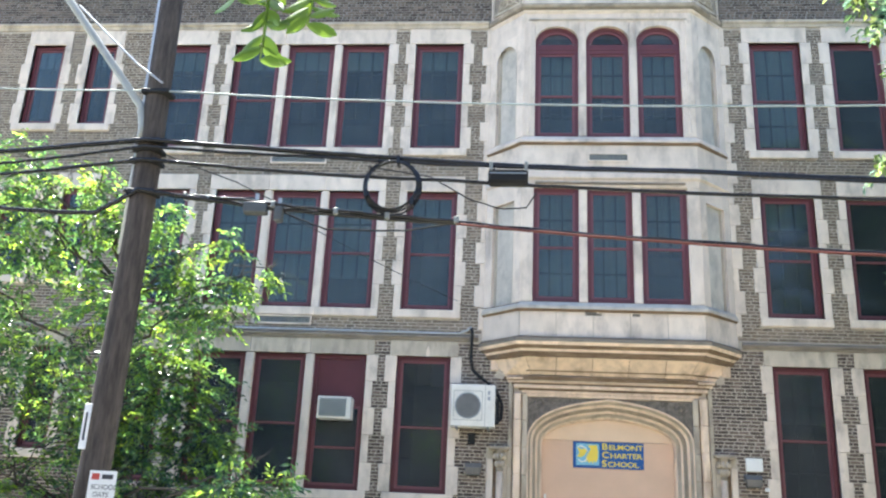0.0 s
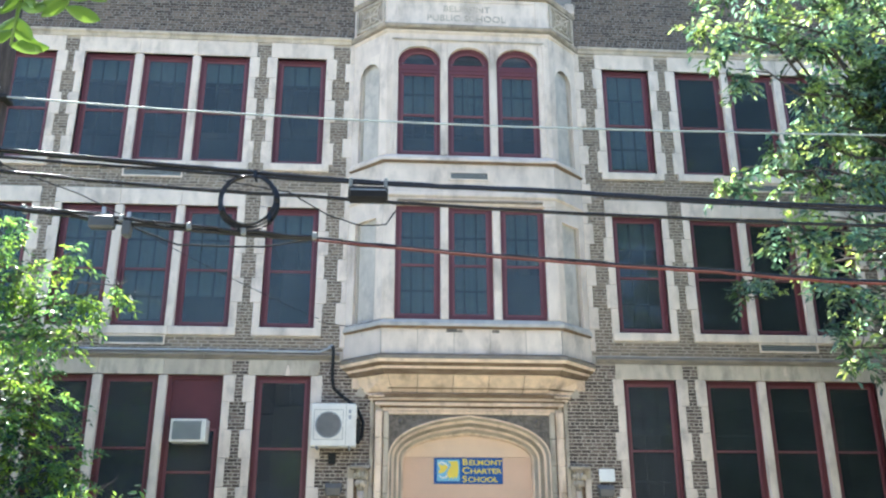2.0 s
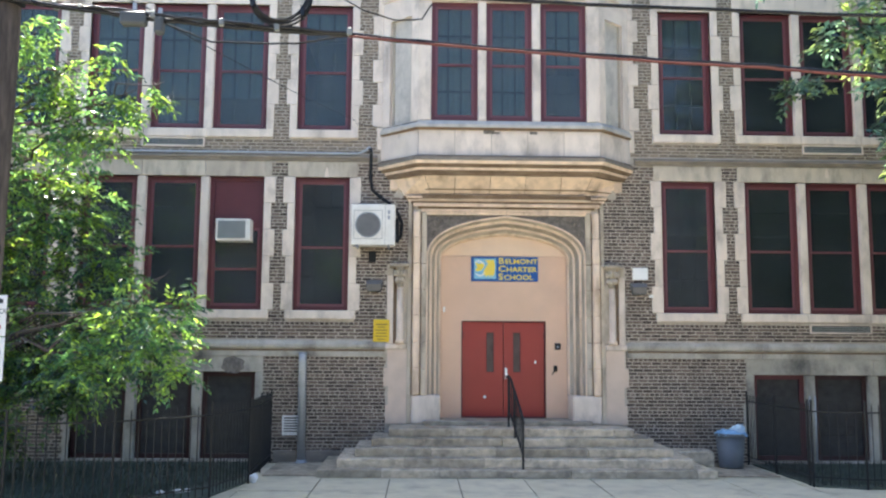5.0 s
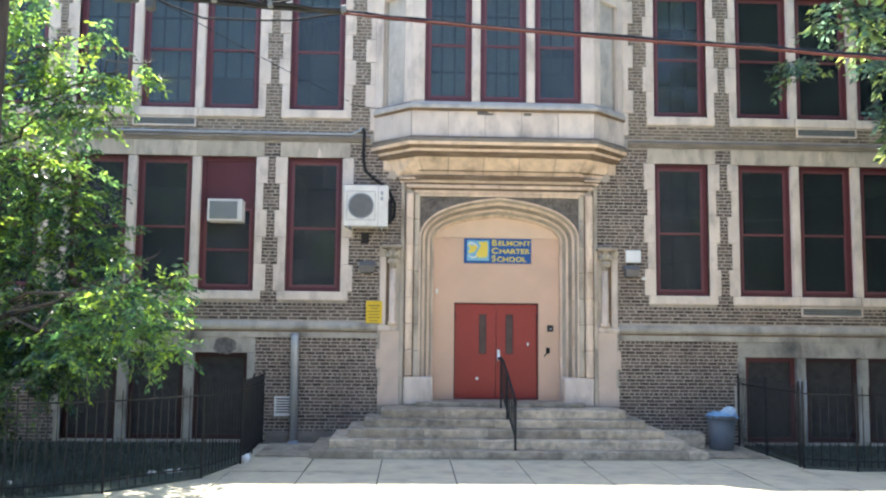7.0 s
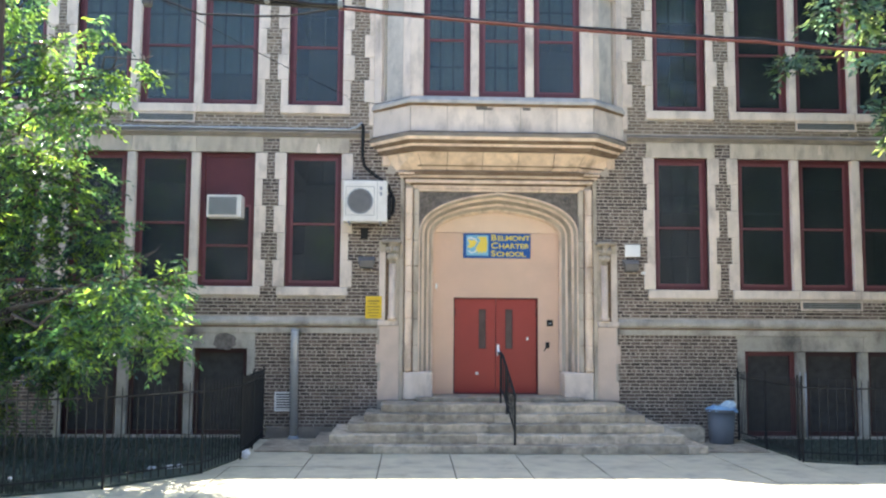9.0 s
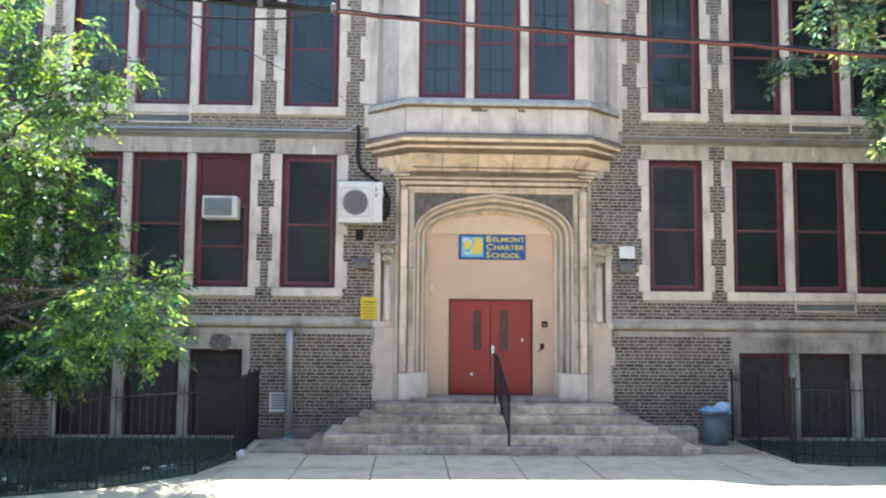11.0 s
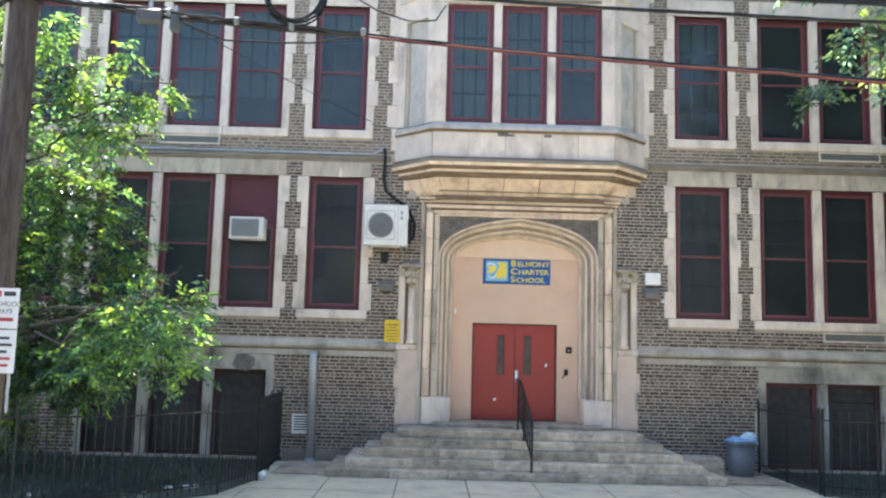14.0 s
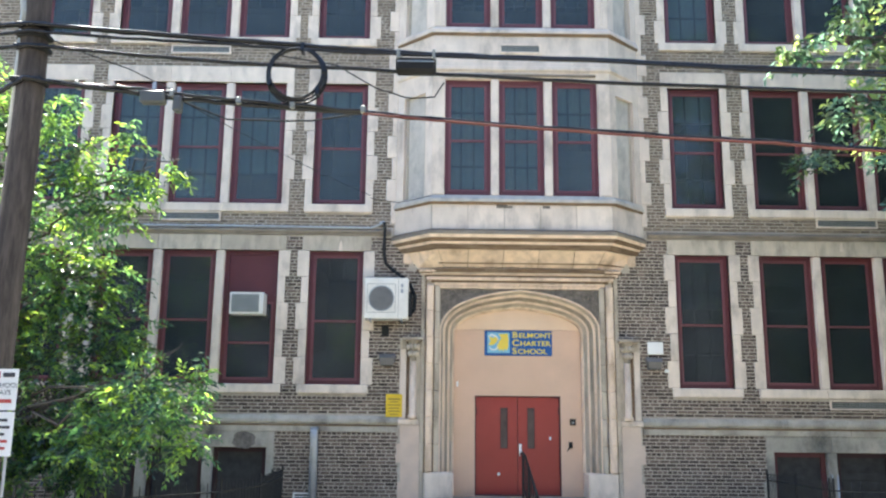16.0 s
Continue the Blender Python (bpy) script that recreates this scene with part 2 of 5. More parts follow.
    bag_pale=mat("pale_bag_plastic", (0.50, 0.64, 0.74), 0.35, var=0.15, bump=0.4),
    lamp_grey=mat("lamp_housing", (0.15, 0.14, 0.13), 0.6, var=0.15, bump=0.1),
    fan_grey=mat("fan_grille_grey", (0.16, 0.16, 0.16), 0.6, bump=0.1),
    arm=mat("arm_paint", (0.34, 0.34, 0.30), 0.5, 0.2, var=0.1, bump=0.05),
    box_grey=mat("box_grey", (0.07, 0.075, 0.075), 0.5, bump=0.1),
    trash=mat("white_litter", (0.7, 0.7, 0.7), 0.6, bump=0.3),
    facing=mat("house_facing", (0.075, 0.075, 0.078), 0.9, var=0.2, scale=1.0, bump=0.2),
    roof=mat("roofing", (0.10, 0.10, 0.10), 0.9, var=0.2, bump=0.2),
    leaf=leaf_mat("leaf_green", (0.052, 0.118, 0.072), (0.36, 0.56, 0.10)),
    leaf_pale=leaf_mat("leaf_pale", (0.150, 0.225, 0.145), (0.48, 0.62, 0.27)),
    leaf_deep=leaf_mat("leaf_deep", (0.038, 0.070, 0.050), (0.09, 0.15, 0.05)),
    leaf_near=leaf_mat("leaf_near", (0.11, 0.19, 0.03), (0.36, 0.50, 0.04)),
    glass=glass_mat("window_glass", (0.48, 0.57, 0.57), 0.085, 0.8),
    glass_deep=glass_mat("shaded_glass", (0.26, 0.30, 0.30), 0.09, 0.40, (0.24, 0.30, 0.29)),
    glass_dark=glass_mat("screened_glass", (0.30, 0.33, 0.35), 0.10),
)


# ---- building blocks ----
def thing(name, at, label="", category="", group="", kind=""):
    ob = new(name)
    ob.location = at
    return tagged(ob, label, category, group, kind)


def origin(ob):
    p = Vector((0, 0, 0))
    while ob:
        p += ob.location
        ob = ob.parent
    return p


def mesh_of(bm, name, material, shift=Vector((0, 0, 0)), smooth=False):
    bmesh.ops.translate(bm, verts=bm.verts, vec=-shift)
    bmesh.ops.recalc_face_normals(bm, faces=bm.faces)
    me = bpy.data.meshes.new(name)
    bm.to_mesh(me)
    bm.free()
    me.materials.append(material)
    if smooth:
        me.polygons.foreach_set("use_smooth", [True] * len(me.polygons))
    return me


def part(name, bm, material, parent, label="", smooth=False):
    """One mesh, given in world coordinates, under a thing or a part."""
    ob = new(name, mesh_of(bm, name, material, origin(parent), smooth))
    ob.parent = parent
    return tagged(ob, label)


def single(name, bm, material, at, label, category, group="", kind="", smooth=False):
    """A thing of one mesh."""
    ob = new(name, mesh_of(bm, name, material, Vector(at), smooth))
    ob.location = at
    return tagged(ob, label, category, group, kind)


def box(x0, x1, y0, y1, z0, z1, bevel=0.0, bm=None):
    own = bmesh.new()
    v = [own.verts.new((x, y, z)) for x in (x0, x1) for y in (y0, y1) for z in (z0, z1)]
    for f in ((0, 1, 3, 2), (4, 6, 7, 5), (0, 4, 5, 1), (2, 3, 7, 6), (0, 2, 6, 4), (1, 5, 7, 3)):
        own.faces.new([v[i] for i in f])
    if bevel:
        bmesh.ops.bevel(own, geom=own.edges[:], offset=bevel, segments=1, affect="EDGES", profile=0.5)
    if bm is None:
        return own
    merge(bm, own)
    return bm


def merge(bm, other):
    me = bpy.data.meshes.new("tmp")
    other.to_mesh(me)
    other.free()
    bm.from_mesh(me)
    bpy.data.meshes.remove(me)
    return bm


def tube(points, radii, sides=8, bm=None, cap=True):
    bm = bm or bmesh.new()
    pts = [Vector(p) for p in points]
    if not isinstance(radii, (list, tuple)):
        radii = [radii] * len(pts)
    rings, side = [], None
    for i, p in enumerate(pts):
        d = (pts[min(i + 1, len(pts) - 1)] - pts[max(i - 1, 0)]).normalized()
        if side is None:
            side = d.orthogonal().normalized()
        side = (side - d * side.dot(d)).normalized()
        up = d.cross(side)
        rings.append([bm.verts.new(p + (side * math.cos(a) + up * math.sin(a)) * radii[i])
                      for a in (2 * math.pi * k / sides for k in range(sides))])
    for a, b in zip(rings, rings[1:]):
        for k in range(sides):
            bm.faces.new((a[k], a[(k + 1) % sides], b[(k + 1) % sides], b[k]))
    if cap:
        bm.faces.new(rings[0])
        bm.faces.new(rings[-1])
    return bm


def loft(rings, bm=None, closed=False, caps=False):
    """Faces between rows of points."""
    bm = bm or bmesh.new()
    rows = [[bm.verts.new(p) for p in r] for r in rings]
    n = len(rows[0])
    for a, b in zip(rows, rows[1:]):
        for k in range(n if closed else n - 1):
            bm.faces.new((a[k], a[(k + 1) % n], b[(k + 1) % n], b[k]))
    if caps:
        bm.faces.new(rows[0])
        bm.faces.new(rows[-1])
    return bm


def wall_with_holes(x0, x1, z0, z1, y0, y1, holes):
    """A wall along x with thickness y0..y1 and rectangular openings (xa, xb, za, zb)."""
    xs = sorted({x0, x1, *(v for h in holes for v in h[:2] if x0 < v < x1)})
    zs = sorted({z0, z1, *(v for h in holes for v in h[2:] if z0 < v < z1)})
    solid = {}
    for i in range(len(xs) - 1):
        for k in range(len(zs) - 1):
            cx, cz = (xs[i] + xs[i + 1]) / 2, (zs[k] + zs[k + 1]) / 2
            solid[i, k] = not any(a < cx < b and c < cz < d for a, b, c, d in holes)
    bm = bmesh.new()
    memo = {}

    def v(x, y, z):
        return memo.setdefault((x, y, z), None) or memo.update({(x, y, z): bm.verts.new((x, y, z))}) or memo[x, y, z]

    for (i, k), s in solid.items():
        if not s:
            continue
        a, b, c, d = xs[i], xs[i + 1], zs[k], zs[k + 1]
        bm.faces.new((v(a, y0, c), v(b, y0, c), v(b, y0, d), v(a, y0, d)))
        bm.faces.new((v(a, y1, c), v(a, y1, d), v(b, y1, d), v(b, y1, c)))
        for (di, dk), e in (((-1, 0), ((a, c), (a, d))), ((1, 0), ((b, c), (b, d))), ((0, -1), ((a, c), (b, c))), ((0, 1), ((a, d), (b, d)))):
            if not solid.get((i + di, k + dk), False):
                (p, q), (r, t) = e
                bm.faces.new((v(p, y0, q), v(r, y0, t), v(r, y1, t), v(p, y1, q)))
    return bm


def text_mesh(words, size, material, name, parent, m, depth=0.004, wide=1.0, bold=0.0):
    cu = bpy.data.curves.new(name, "FONT")
    cu.body, cu.size, cu.extrude, cu.align_x, cu.align_y = words, size, depth, "LEFT", "CENTER"
    cu.offset = size * bold
    tmp = bpy.data.objects.new("tmp", cu)
    scene.collection.objects.link(tmp)
    me = bpy.data.meshes.new_from_object(tmp.evaluated_get(bpy.context.evaluated_depsgraph_get()))
    bpy.data.objects.remove(tmp)
    me.name = name
    me.transform(Matrix.Diagonal((wide, 1, 1, 1)))
    me.materials.clear()
    me.materials.append(material)
    ob = new(name, me)
    ob.parent = parent
    ob.matrix_basis = Matrix.Translation(-origin(parent)) @ m
    return ob


# ---- plan of the front ----
FLOORS = ((3.23, 6.17), (7.23, 10.11), (11.22, 14.10))
BAYS = (((3.46, 4.66),), ((5.34, 6.54), (6.73, 7.92), (8.12, 9.31)), ((9.97, 11.10),))
PAIR = (((12.45, 13.17),), ((13.86, 14.71),))
TOP = 16.7
END = 19.0
BACK = 15.0

groups = []  # (lights, z0, z1, floor)
for side in (-1, 1):
    for f, (z0, z1) in enumerate(FLOORS):
        for lights in BAYS:
            groups.append((sorted(tuple(sorted((side * a, side * b))) for a, b in lights), z0, z1, f))
        for lights in PAIR:
            groups.append((sorted(tuple(sorted((side * a, side * b))) for a, b in lights), z0 + 0.61, z1, f))
    groups.append((sorted(tuple(sorted((side * a, side * b))) for a, b in ((5.41, 6.55), (6.76, 7.94), (8.16, 9.30))), 0.06, 1.90, -1))

holes = [(g[0][0][0], g[0][-1][1], g[1], g[2]) for g in groups]
holes += [(-1.80, 1.80, 0.0, 5.42), (-1.9, 1.9, 7.1, 14.3)]
wall = thing("wall_north", (0, 0, 0), "brown brick school front with pale limestone trim", "wall", kind="structure")
part("masonry", wall_with_holes(-END, END, 0, 14.63, 0.0, 0.45, holes), M["mortar"], wall)
part("parapet_masonry", wall_with_holes(-END, END, 14.63, TOP, 0.0, 0.45, [(3.55, 4.05, 16.3, TOP + 1)]), M["mortar_old"], wall)

# rest of the building's shell
for name, b in (("wall_east", (END - 0.4, END, 0.46, BACK, 0, TOP)), ("wall_west", (-END, -END + 0.4, 0.46, BACK, 0, TOP)),
                ("wall_south", (-END, END, BACK, BACK + 0.4, 0, TOP)), ("wall_inner", (-END + 0.41, END - 0.41, 6.0, 6.2, 0, 15.9))):
    single(name, box(*b), M["room"] if name == "wall_inner" else M["mortar"], (0, b[2], 0), "plain masonry wall of the school building", "wall", kind="structure")
for name, z in (("floor_first", 2.35), ("floor_second", 6.45), ("floor_third", 10.5), ("ceiling_attic", 15.0)):
    single(name, box(-END + 0.41, END - 0.41, 1.15, 5.99, z, z + 0.25), M["room"], (0, 3, z), "plain floor slab inside the school", "floor", kind="structure")
for i, x in enumerate((-11.7, -5.0, 5.0, 11.7)):
    single("wall_partition", box(x - 0.06, x + 0.06, 0.46, 5.98, 0.02, 14.9), M["room"], (x, 3, 0), "plain partition wall between the classrooms", "wall", kind="structure")
single("roof", box(-END + 0.41, END - 0.41, 0.46, BACK - 0.01, 15.9, 16.1), M["roof"], (0, 8, 15.9), "flat dark roof behind the parapet", "roof", kind="structure")
cop = thing("coping", (0, 0, TOP), "pale metal coping along the parapet top", "coping", kind="structure")
for a, b in ((-END, -2.95), (2.95, 3.54), (4.06, END)):
    part("coping_length", box(a, b, -0.06, 0.52, TOP, TOP + 0.07, 0.01), M["galv"], cop)

# ---- string courses ----
def course(name, spans, profile, material, label):
    t = thing(name, (0, 0, profile[0][1]), label, "stone band", kind="structure")
    for a, b in spans:
        n = max(1, round((b - a) / 1.45))
        for i in range(n):
            p, q = a + (b - a) * i / n + 0.004, a + (b - a) * (i + 1) / n - 0.004
            bm = loft([[(p, y, z) for y, z in profile], [(q, y, z) for y, z in profile]], closed=True, caps=True)
            part("stone", bm, material, t)
    return t

course("trim_water_table", ((-END, -2.62), (2.62, END)), ((0.01, 2.24), (-0.05, 2.24), (-0.05, 2.40), (-0.09, 2.44), (-0.09, 2.50), (-0.03, 2.58), (0.01, 2.58)), M["stone_band"], "weathered limestone band above the basement")
course("trim_first_floor", ((-END, -2.86), (2.86, END)), ((0.01, 6.52), (-0.05, 6.52), (-0.06, 6.56), (-0.10, 6.59), (-0.10, 6.63), (-0.03, 6.67), (0.01, 6.67)), M["stone_sooty"], "moulded limestone band above the ground storey windows")
course("trim_cornice", ((-END, -2.86), (2.86, END)), ((0.01, 14.52), (-0.05, 14.52), (-0.05, 14.60), (-0.10, 14.63), (-0.10, 14.69), (-0.03, 14.74), (0.01, 14.74)), M["stone_aged"], "thin limestone cornice under the brick parapet")

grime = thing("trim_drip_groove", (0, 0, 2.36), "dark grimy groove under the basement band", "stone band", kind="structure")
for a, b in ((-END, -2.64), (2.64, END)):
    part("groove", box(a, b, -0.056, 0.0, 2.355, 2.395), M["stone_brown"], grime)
# ---- stone surrounds ----
rnd = random.Random(5)
excl = [(-2.80, 2.80, 6.5, TOP + 1), (-2.62, 2.62, 0, 4.24), (-2.16, 2.16, 4.2, 5.78), (-2.45, 2.45, 5.76, 6.55), (-END, END, 2.24, 2.58), (-END, END, 6.52, 6.67), (-END, END, 14.52, 14.74), (3.55, 4.05, 16.3, TOP + 1)]
JAMB = 0.17
for lights, z0, z1, f in groups:
    xa, xb = lights[0][0], lights[-1][1]
    top = {0: 6.52, 2: 14.52, -1: 2.24}.get(f, z1 + 0.38)
    t = thing("window_surround", ((xa + xb) / 2, 0, z0), "pale limestone window surround with toothed quoins", "stone surround", "window surrounds", "structure")
    st = M["stone_band"] if f == -1 else M["stone"]
    n = len(lights)
    edges = [xa - JAMB] + [(lights[i][1] + lights[i + 1][0]) / 2 for i in range(n - 1)] + [xb + JAMB]
    for i in range(n):
        part("lintel", box(edges[i] + 0.003, edges[i + 1] - 0.003, -0.03, 0.22, z1, top - 0.002, 0.008), M["stone_aged"] if f == 0 else st, t)
        if f >= 0:
            part("sill", box(edges[i] + 0.003, edges[i + 1] - 0.003, -0.07, 0.22, z0 - 0.19, z0, 0.012), st, t)
    for i in range(n - 1):
        part("mullion", box(lights[i][1], lights[i + 1][0], -0.015, 0.2, z0, z1 - 0.002, 0.02), st, t)
    zb = z0 if f >= 0 else 0.05
    rows = max(3, round((z1 - zb) / 0.56))
    for s, xe in ((-1, xa), (1, xb)):
        for i in range(rows):
            w = JAMB if (i + (f % 2)) % 2 else 0.25
            if f == -1 and i < rows - 2:
                w = 0.10
            za, zc = zb + (z1 - zb) * i / rows, zb + (z1 - zb) * (i + 1) / rows
            x2 = xe + s * (w + rnd.uniform(-0.01, 0.01))
            part("quoin", box(min(xe, x2), max(xe, x2), -0.03 + rnd.uniform(-0.004, 0.004), 0.22, za + 0.003, zc - 0.003, 0.008), st, t)
    excl.append((xa - JAMB + 0.02, xb + JAMB - 0.02, z0 - (0.19 if f >= 0 else 0.3), top))

# ---- windows ----
count = 0


def frame_bm(x0, x1, z0, z1, w, y0, y1):
    bm = box(x0, x0 + w, y0, y1, z0, z1)
    box(x1 - w, x1, y0, y1, z0, z1, bm=bm)
    box(x0 + w, x1 - w, y0, y1, z1 - w, z1, bm=bm)
    box(x0 + w, x1 - w, y0, y1, z0, z0 + w, bm=bm)
    return bm


def sash_bm(x0, x1, z0, z1, upper, y0, y1):
    """A sash with a slim meeting rail."""
    lo, hi = (0.022, 0.05) if upper else (0.055, 0.022)
    bm = box(x0, x0 + 0.05, y0, y1, z0, z1)
    box(x1 - 0.05, x1, y0, y1, z0, z1, bm=bm)
    box(x0 + 0.05, x1 - 0.05, y0, y1, z1 - hi, z1, bm=bm)
    box(x0 + 0.05, x1 - 0.05, y0, y1, z0, z0 + lo, bm=bm)
    return bm


def arch_line(a, zs, r, n=24, p=2.2, cx=0.0):
    pts = []
    for i in range(n + 1):
        th = math.pi * i / n
        c, s = math.cos(th), math.sin(th)
        pts.append((cx - a * math.copysign(abs(c) ** (2 / p), c), zs + r * abs(s) ** (2 / p)))
    return pts


def window(x0, x1, z0, z1, y, dark=False, paint="red", grid=True, blind=0.0, panel=0.0, arch=False, wide=0.09):
    """A red sash window, its face at y; blind: how far a shade is drawn down, panel: share of the top that is boarded."""
    global count
    count += 1
    w = thing(f"window_{count}", ((x0 + x1) / 2, y, z0), "tall sash window with a dark red frame and dusty dark panes", "window", "school windows", "structure")
    zt = z1
    if arch:
        zt = z1 - 0.62
        out = arch_line((x1 - x0) / 2, z1 - 0.42, 0.42, 20, 2.1, (x0 + x1) / 2)
        inn = arch_line((x1 - x0) / 2 - wide, z1 - 0.42, 0.42 - wide, 20, 2.1, (x0 + x1) / 2)
        base_o, base_i = [(x0, zt)], [(x0 + wide, zt)]
        end_o, end_i = [(x1, zt)], [(x1 - wide, zt)]
        lo, li = base_o + out + end_o, base_i + inn + end_i
        part("arched_head", loft([[(a, y, b) for a, b in lo], [(a, y, b) for a, b in li], [(a, y + 0.1, b) for a, b in li], [(a, y + 0.1, b) for a, b in lo]]), M["red"], w)
        small = arch_line((x1 - x0) / 2 - wide - 0.06, z1 - 0.42, 0.36 - wide, 20, 2.1, (x0 + x1) / 2)
        mid = arch_line((x1 - x0) / 2 - wide, z1 - 0.42, 0.42 - wide, 20, 2.1, (x0 + x1) / 2)
        part("fanlight_frame", loft([[(a, y + 0.03, b) for a, b in mid], [(a, y + 0.03, b) for a, b in small], [(a, y + 0.08, b) for a, b in small]]), M["red_sash"], w)
        bm = bmesh.new()
        bm.faces.new([bm.verts.new((a, y + 0.07, b)) for a, b in small])
        ob = part("pane", bm, M["glass"], w)
        ob.visible_shadow = False
        part("transom", box(x0, x1, y - 0.01, y + 0.1, zt, zt + 0.16, 0.01), M["red"], w)
    part("window_frame", frame_bm(x0, x1, z0, zt, wide, y, y + 0.1), M[paint], w)
    a, b, c, d = x0 + wide, x1 - wide, z0 + wide, zt - wide
    if panel:
        cut = d - (d - c) * panel
        part("board", box(a, b, y + 0.04, y + 0.07, cut, d), M["red"], w, "flat red painted board")
        d = cut
    m = c + (d - c) * 0.47
    g = M["glass_deep"] if dark == 2 else M["glass_dark"] if dark else M["glass"]
    for nm, u, v, dy in (("lower_sash", c, m, 0.05), ("upper_sash", m, d, 0.03)):
        sash = part(nm, sash_bm(a, b, u, v, nm == "upper_sash", y + dy, y + dy + 0.035), M["red_sash" if paint == "red" else paint], w)
        ob = part("pane", box(a + 0.05, b - 0.05, y + dy + 0.012, y + dy + 0.018, u + 0.02, v - 0.02), g, sash)
        ob.visible_shadow = False
        if grid:
            bm = bmesh.new()
            for k in (1, 2):
                x = a + (b - a) * k / 3
                box(x - 0.019, x + 0.019, y + dy + 0.022, y + dy + 0.045, u + 0.04, v - 0.04, bm=bm)
            z = (u + v) / 2
            box(a + 0.03, b - 0.03, y + dy + 0.022, y + dy + 0.045, z - 0.019, z + 0.019, bm=bm)
            part("glazing_bars", bm, M["muntin"], sash)
    if blind:
        zb = d - (d - c) * blind
        n = 12
        bm = loft([[(a + (b - a) * i / n, y + 0.13 + 0.006 * (i % 2), z) for i in range(n + 1)] for z in (zb, d)])
        part("roller_shade", bm, M["shade"], w, "grey cloth shade behind the panes")
    return w


def basement_light(x0, x1, z0, z1, slats):
    global count
    count += 1
    w = thing(f"window_{count}", ((x0 + x1) / 2, 0.1, z0), "dark screened basement window with an old red frame", "window", "basement windows", "structure")
    part("window_frame", frame_bm(x0, x1, z0, z1, 0.10, 0.10, 0.2), M["red" if 5 < x0 < 6 else "red_dark"], w)
    part("screen", box(x0 + 0.10, x1 - 0.10, 0.16, 0.18, z0 + 0.10, z1 - 0.10), M["screen"], w, "dark mesh screen")
    if slats:
        for i in range(9):
            z = z0 + 0.2 + (z1 - z0 - 0.4) * i / 8
            part("slat", box(x0 + 0.10, x1 - 0.10, 0.13, 0.155, z, z + 0.155), M["screen"], w)


rw = random.Random(11)
for lights, z0, z1, f in groups:
    for i, (x0, x1) in enumerate(lights):
        boarded = f == 0 and len(lights) == 3 and x0 < -5 and x1 > -5.6
        if f == -1:
            basement_light(x0, x1, z0, z1, slats=x0 > 6.6)
        else:
            left = x0 < 0
            blind = {0: 0.0, 1: rw.choice((0.2, 0.5, 0.95)) if left else 0.0, 2: rw.choice((0.2, 0.25, 0.3))}[f]
            if left and f == 1 and x0 > -9.4:
                blind = 0.18 if len(lights) == 1 else 0.76 if x0 > -7 else 0.95
            if not left and len(lights) == 1 and x0 < 5:
                blind = (0.4, 0.25, 0.95)[f]
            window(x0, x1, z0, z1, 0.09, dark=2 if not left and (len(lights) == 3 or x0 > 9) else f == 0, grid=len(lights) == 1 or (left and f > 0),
                   blind=blind, panel=0.38 if boarded else 0.0)

rail_bar = thing("blind_rail", (5.99, 0.22, 4.97), "pale rail of a raised blind behind the panes", "blind")
part("rail", box(5.55, 6.42, 0.205, 0.235, 4.95, 4.985, 0.006), M["white"], rail_bar)
for x in (5.60, 6.37):
    part("cord", tube([(x, 0.22, 4.985), (x, 0.22, 6.1)], 0.006, 5), M["white"], rail_bar)

# ---- the oriel above the entrance ----
oriel = thing("oriel", (0, 0, 5.66), "canted limestone oriel with six red windows over the entrance", "oriel", kind="structure")


def ring(z, fy, hf, hw):
    return [(-hw, 0.03, z), (-hw, 0.0, z), (-hf, fy, z), (hf, fy, z), (hw, 0.0, z), (hw, 0.03, z)]


def band(name, rows, material=None, label=""):
    bm = loft([ring(*r) for r in rows], caps=True)
    part(name, bm, material or M["stone"], oriel, label)


FY, HF, HW = -0.75, 1.96, 2.79
band("corbel_foot", ((5.66, -0.14, 1.66, 2.2), (5.72, -0.22, 1.70, 2.26), (5.77, -0.22, 1.70, 2.27), (5.80, -0.16, 1.68, 2.25)))
# sloping stones of the corbel, one by one
lowr, highr = (5.80, -0.18, 1.68, 2.26), (6.14, -0.60, 1.82, 2.56)
a0, a1 = ring(*lowr), ring(*highr)
for s in (1, 2, 3):
    p, q, r, t = Vector(a0[s]), Vector(a0[s + 1]), Vector(a1[s]), Vector(a1[s + 1])
    cuts = [((p.x, r.x), (q.x, t.x))]
    if s == 2:
        xs = (-1.155, -0.385, 0.385, 1.155)
        ends = [(p.x, r.x)] + [(x, x) for x in xs] + [(q.x, t.x)]
        cuts = list(zip(ends, ends[1:]))
    for (lo0, hi0), (lo1, hi1) in cuts:
        if s == 2:
            c = [Vector((lo0 + 0.007, p.y, p.z)), Vector((lo1 - 0.007, p.y, p.z)), Vector((hi1 - 0.007, r.y, r.z)), Vector((hi0 + 0.007, r.y, r.z))]
        else:
            c = [p.lerp(q, 0.004), p.lerp(q, 0.996), r.lerp(t, 0.996), r.lerp(t, 0.004)]
        inner = [w + Vector((0, 0.12, 0.05)) for w in c]
        part("corbel_stone", loft([[tuple(w) for w in c], [tuple(w) for w in inner]], closed=True, caps=True), M["stone_warm"], oriel)
for s in (-1, 1):
    a, b = sorted((s * 2.40, s * 2.58))
    part("end_block", box(a, b, -0.05, 0.05, 5.90, 6.20, 0.015), M["stone_warm"], oriel)
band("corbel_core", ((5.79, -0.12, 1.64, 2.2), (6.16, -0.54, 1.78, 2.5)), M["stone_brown"])
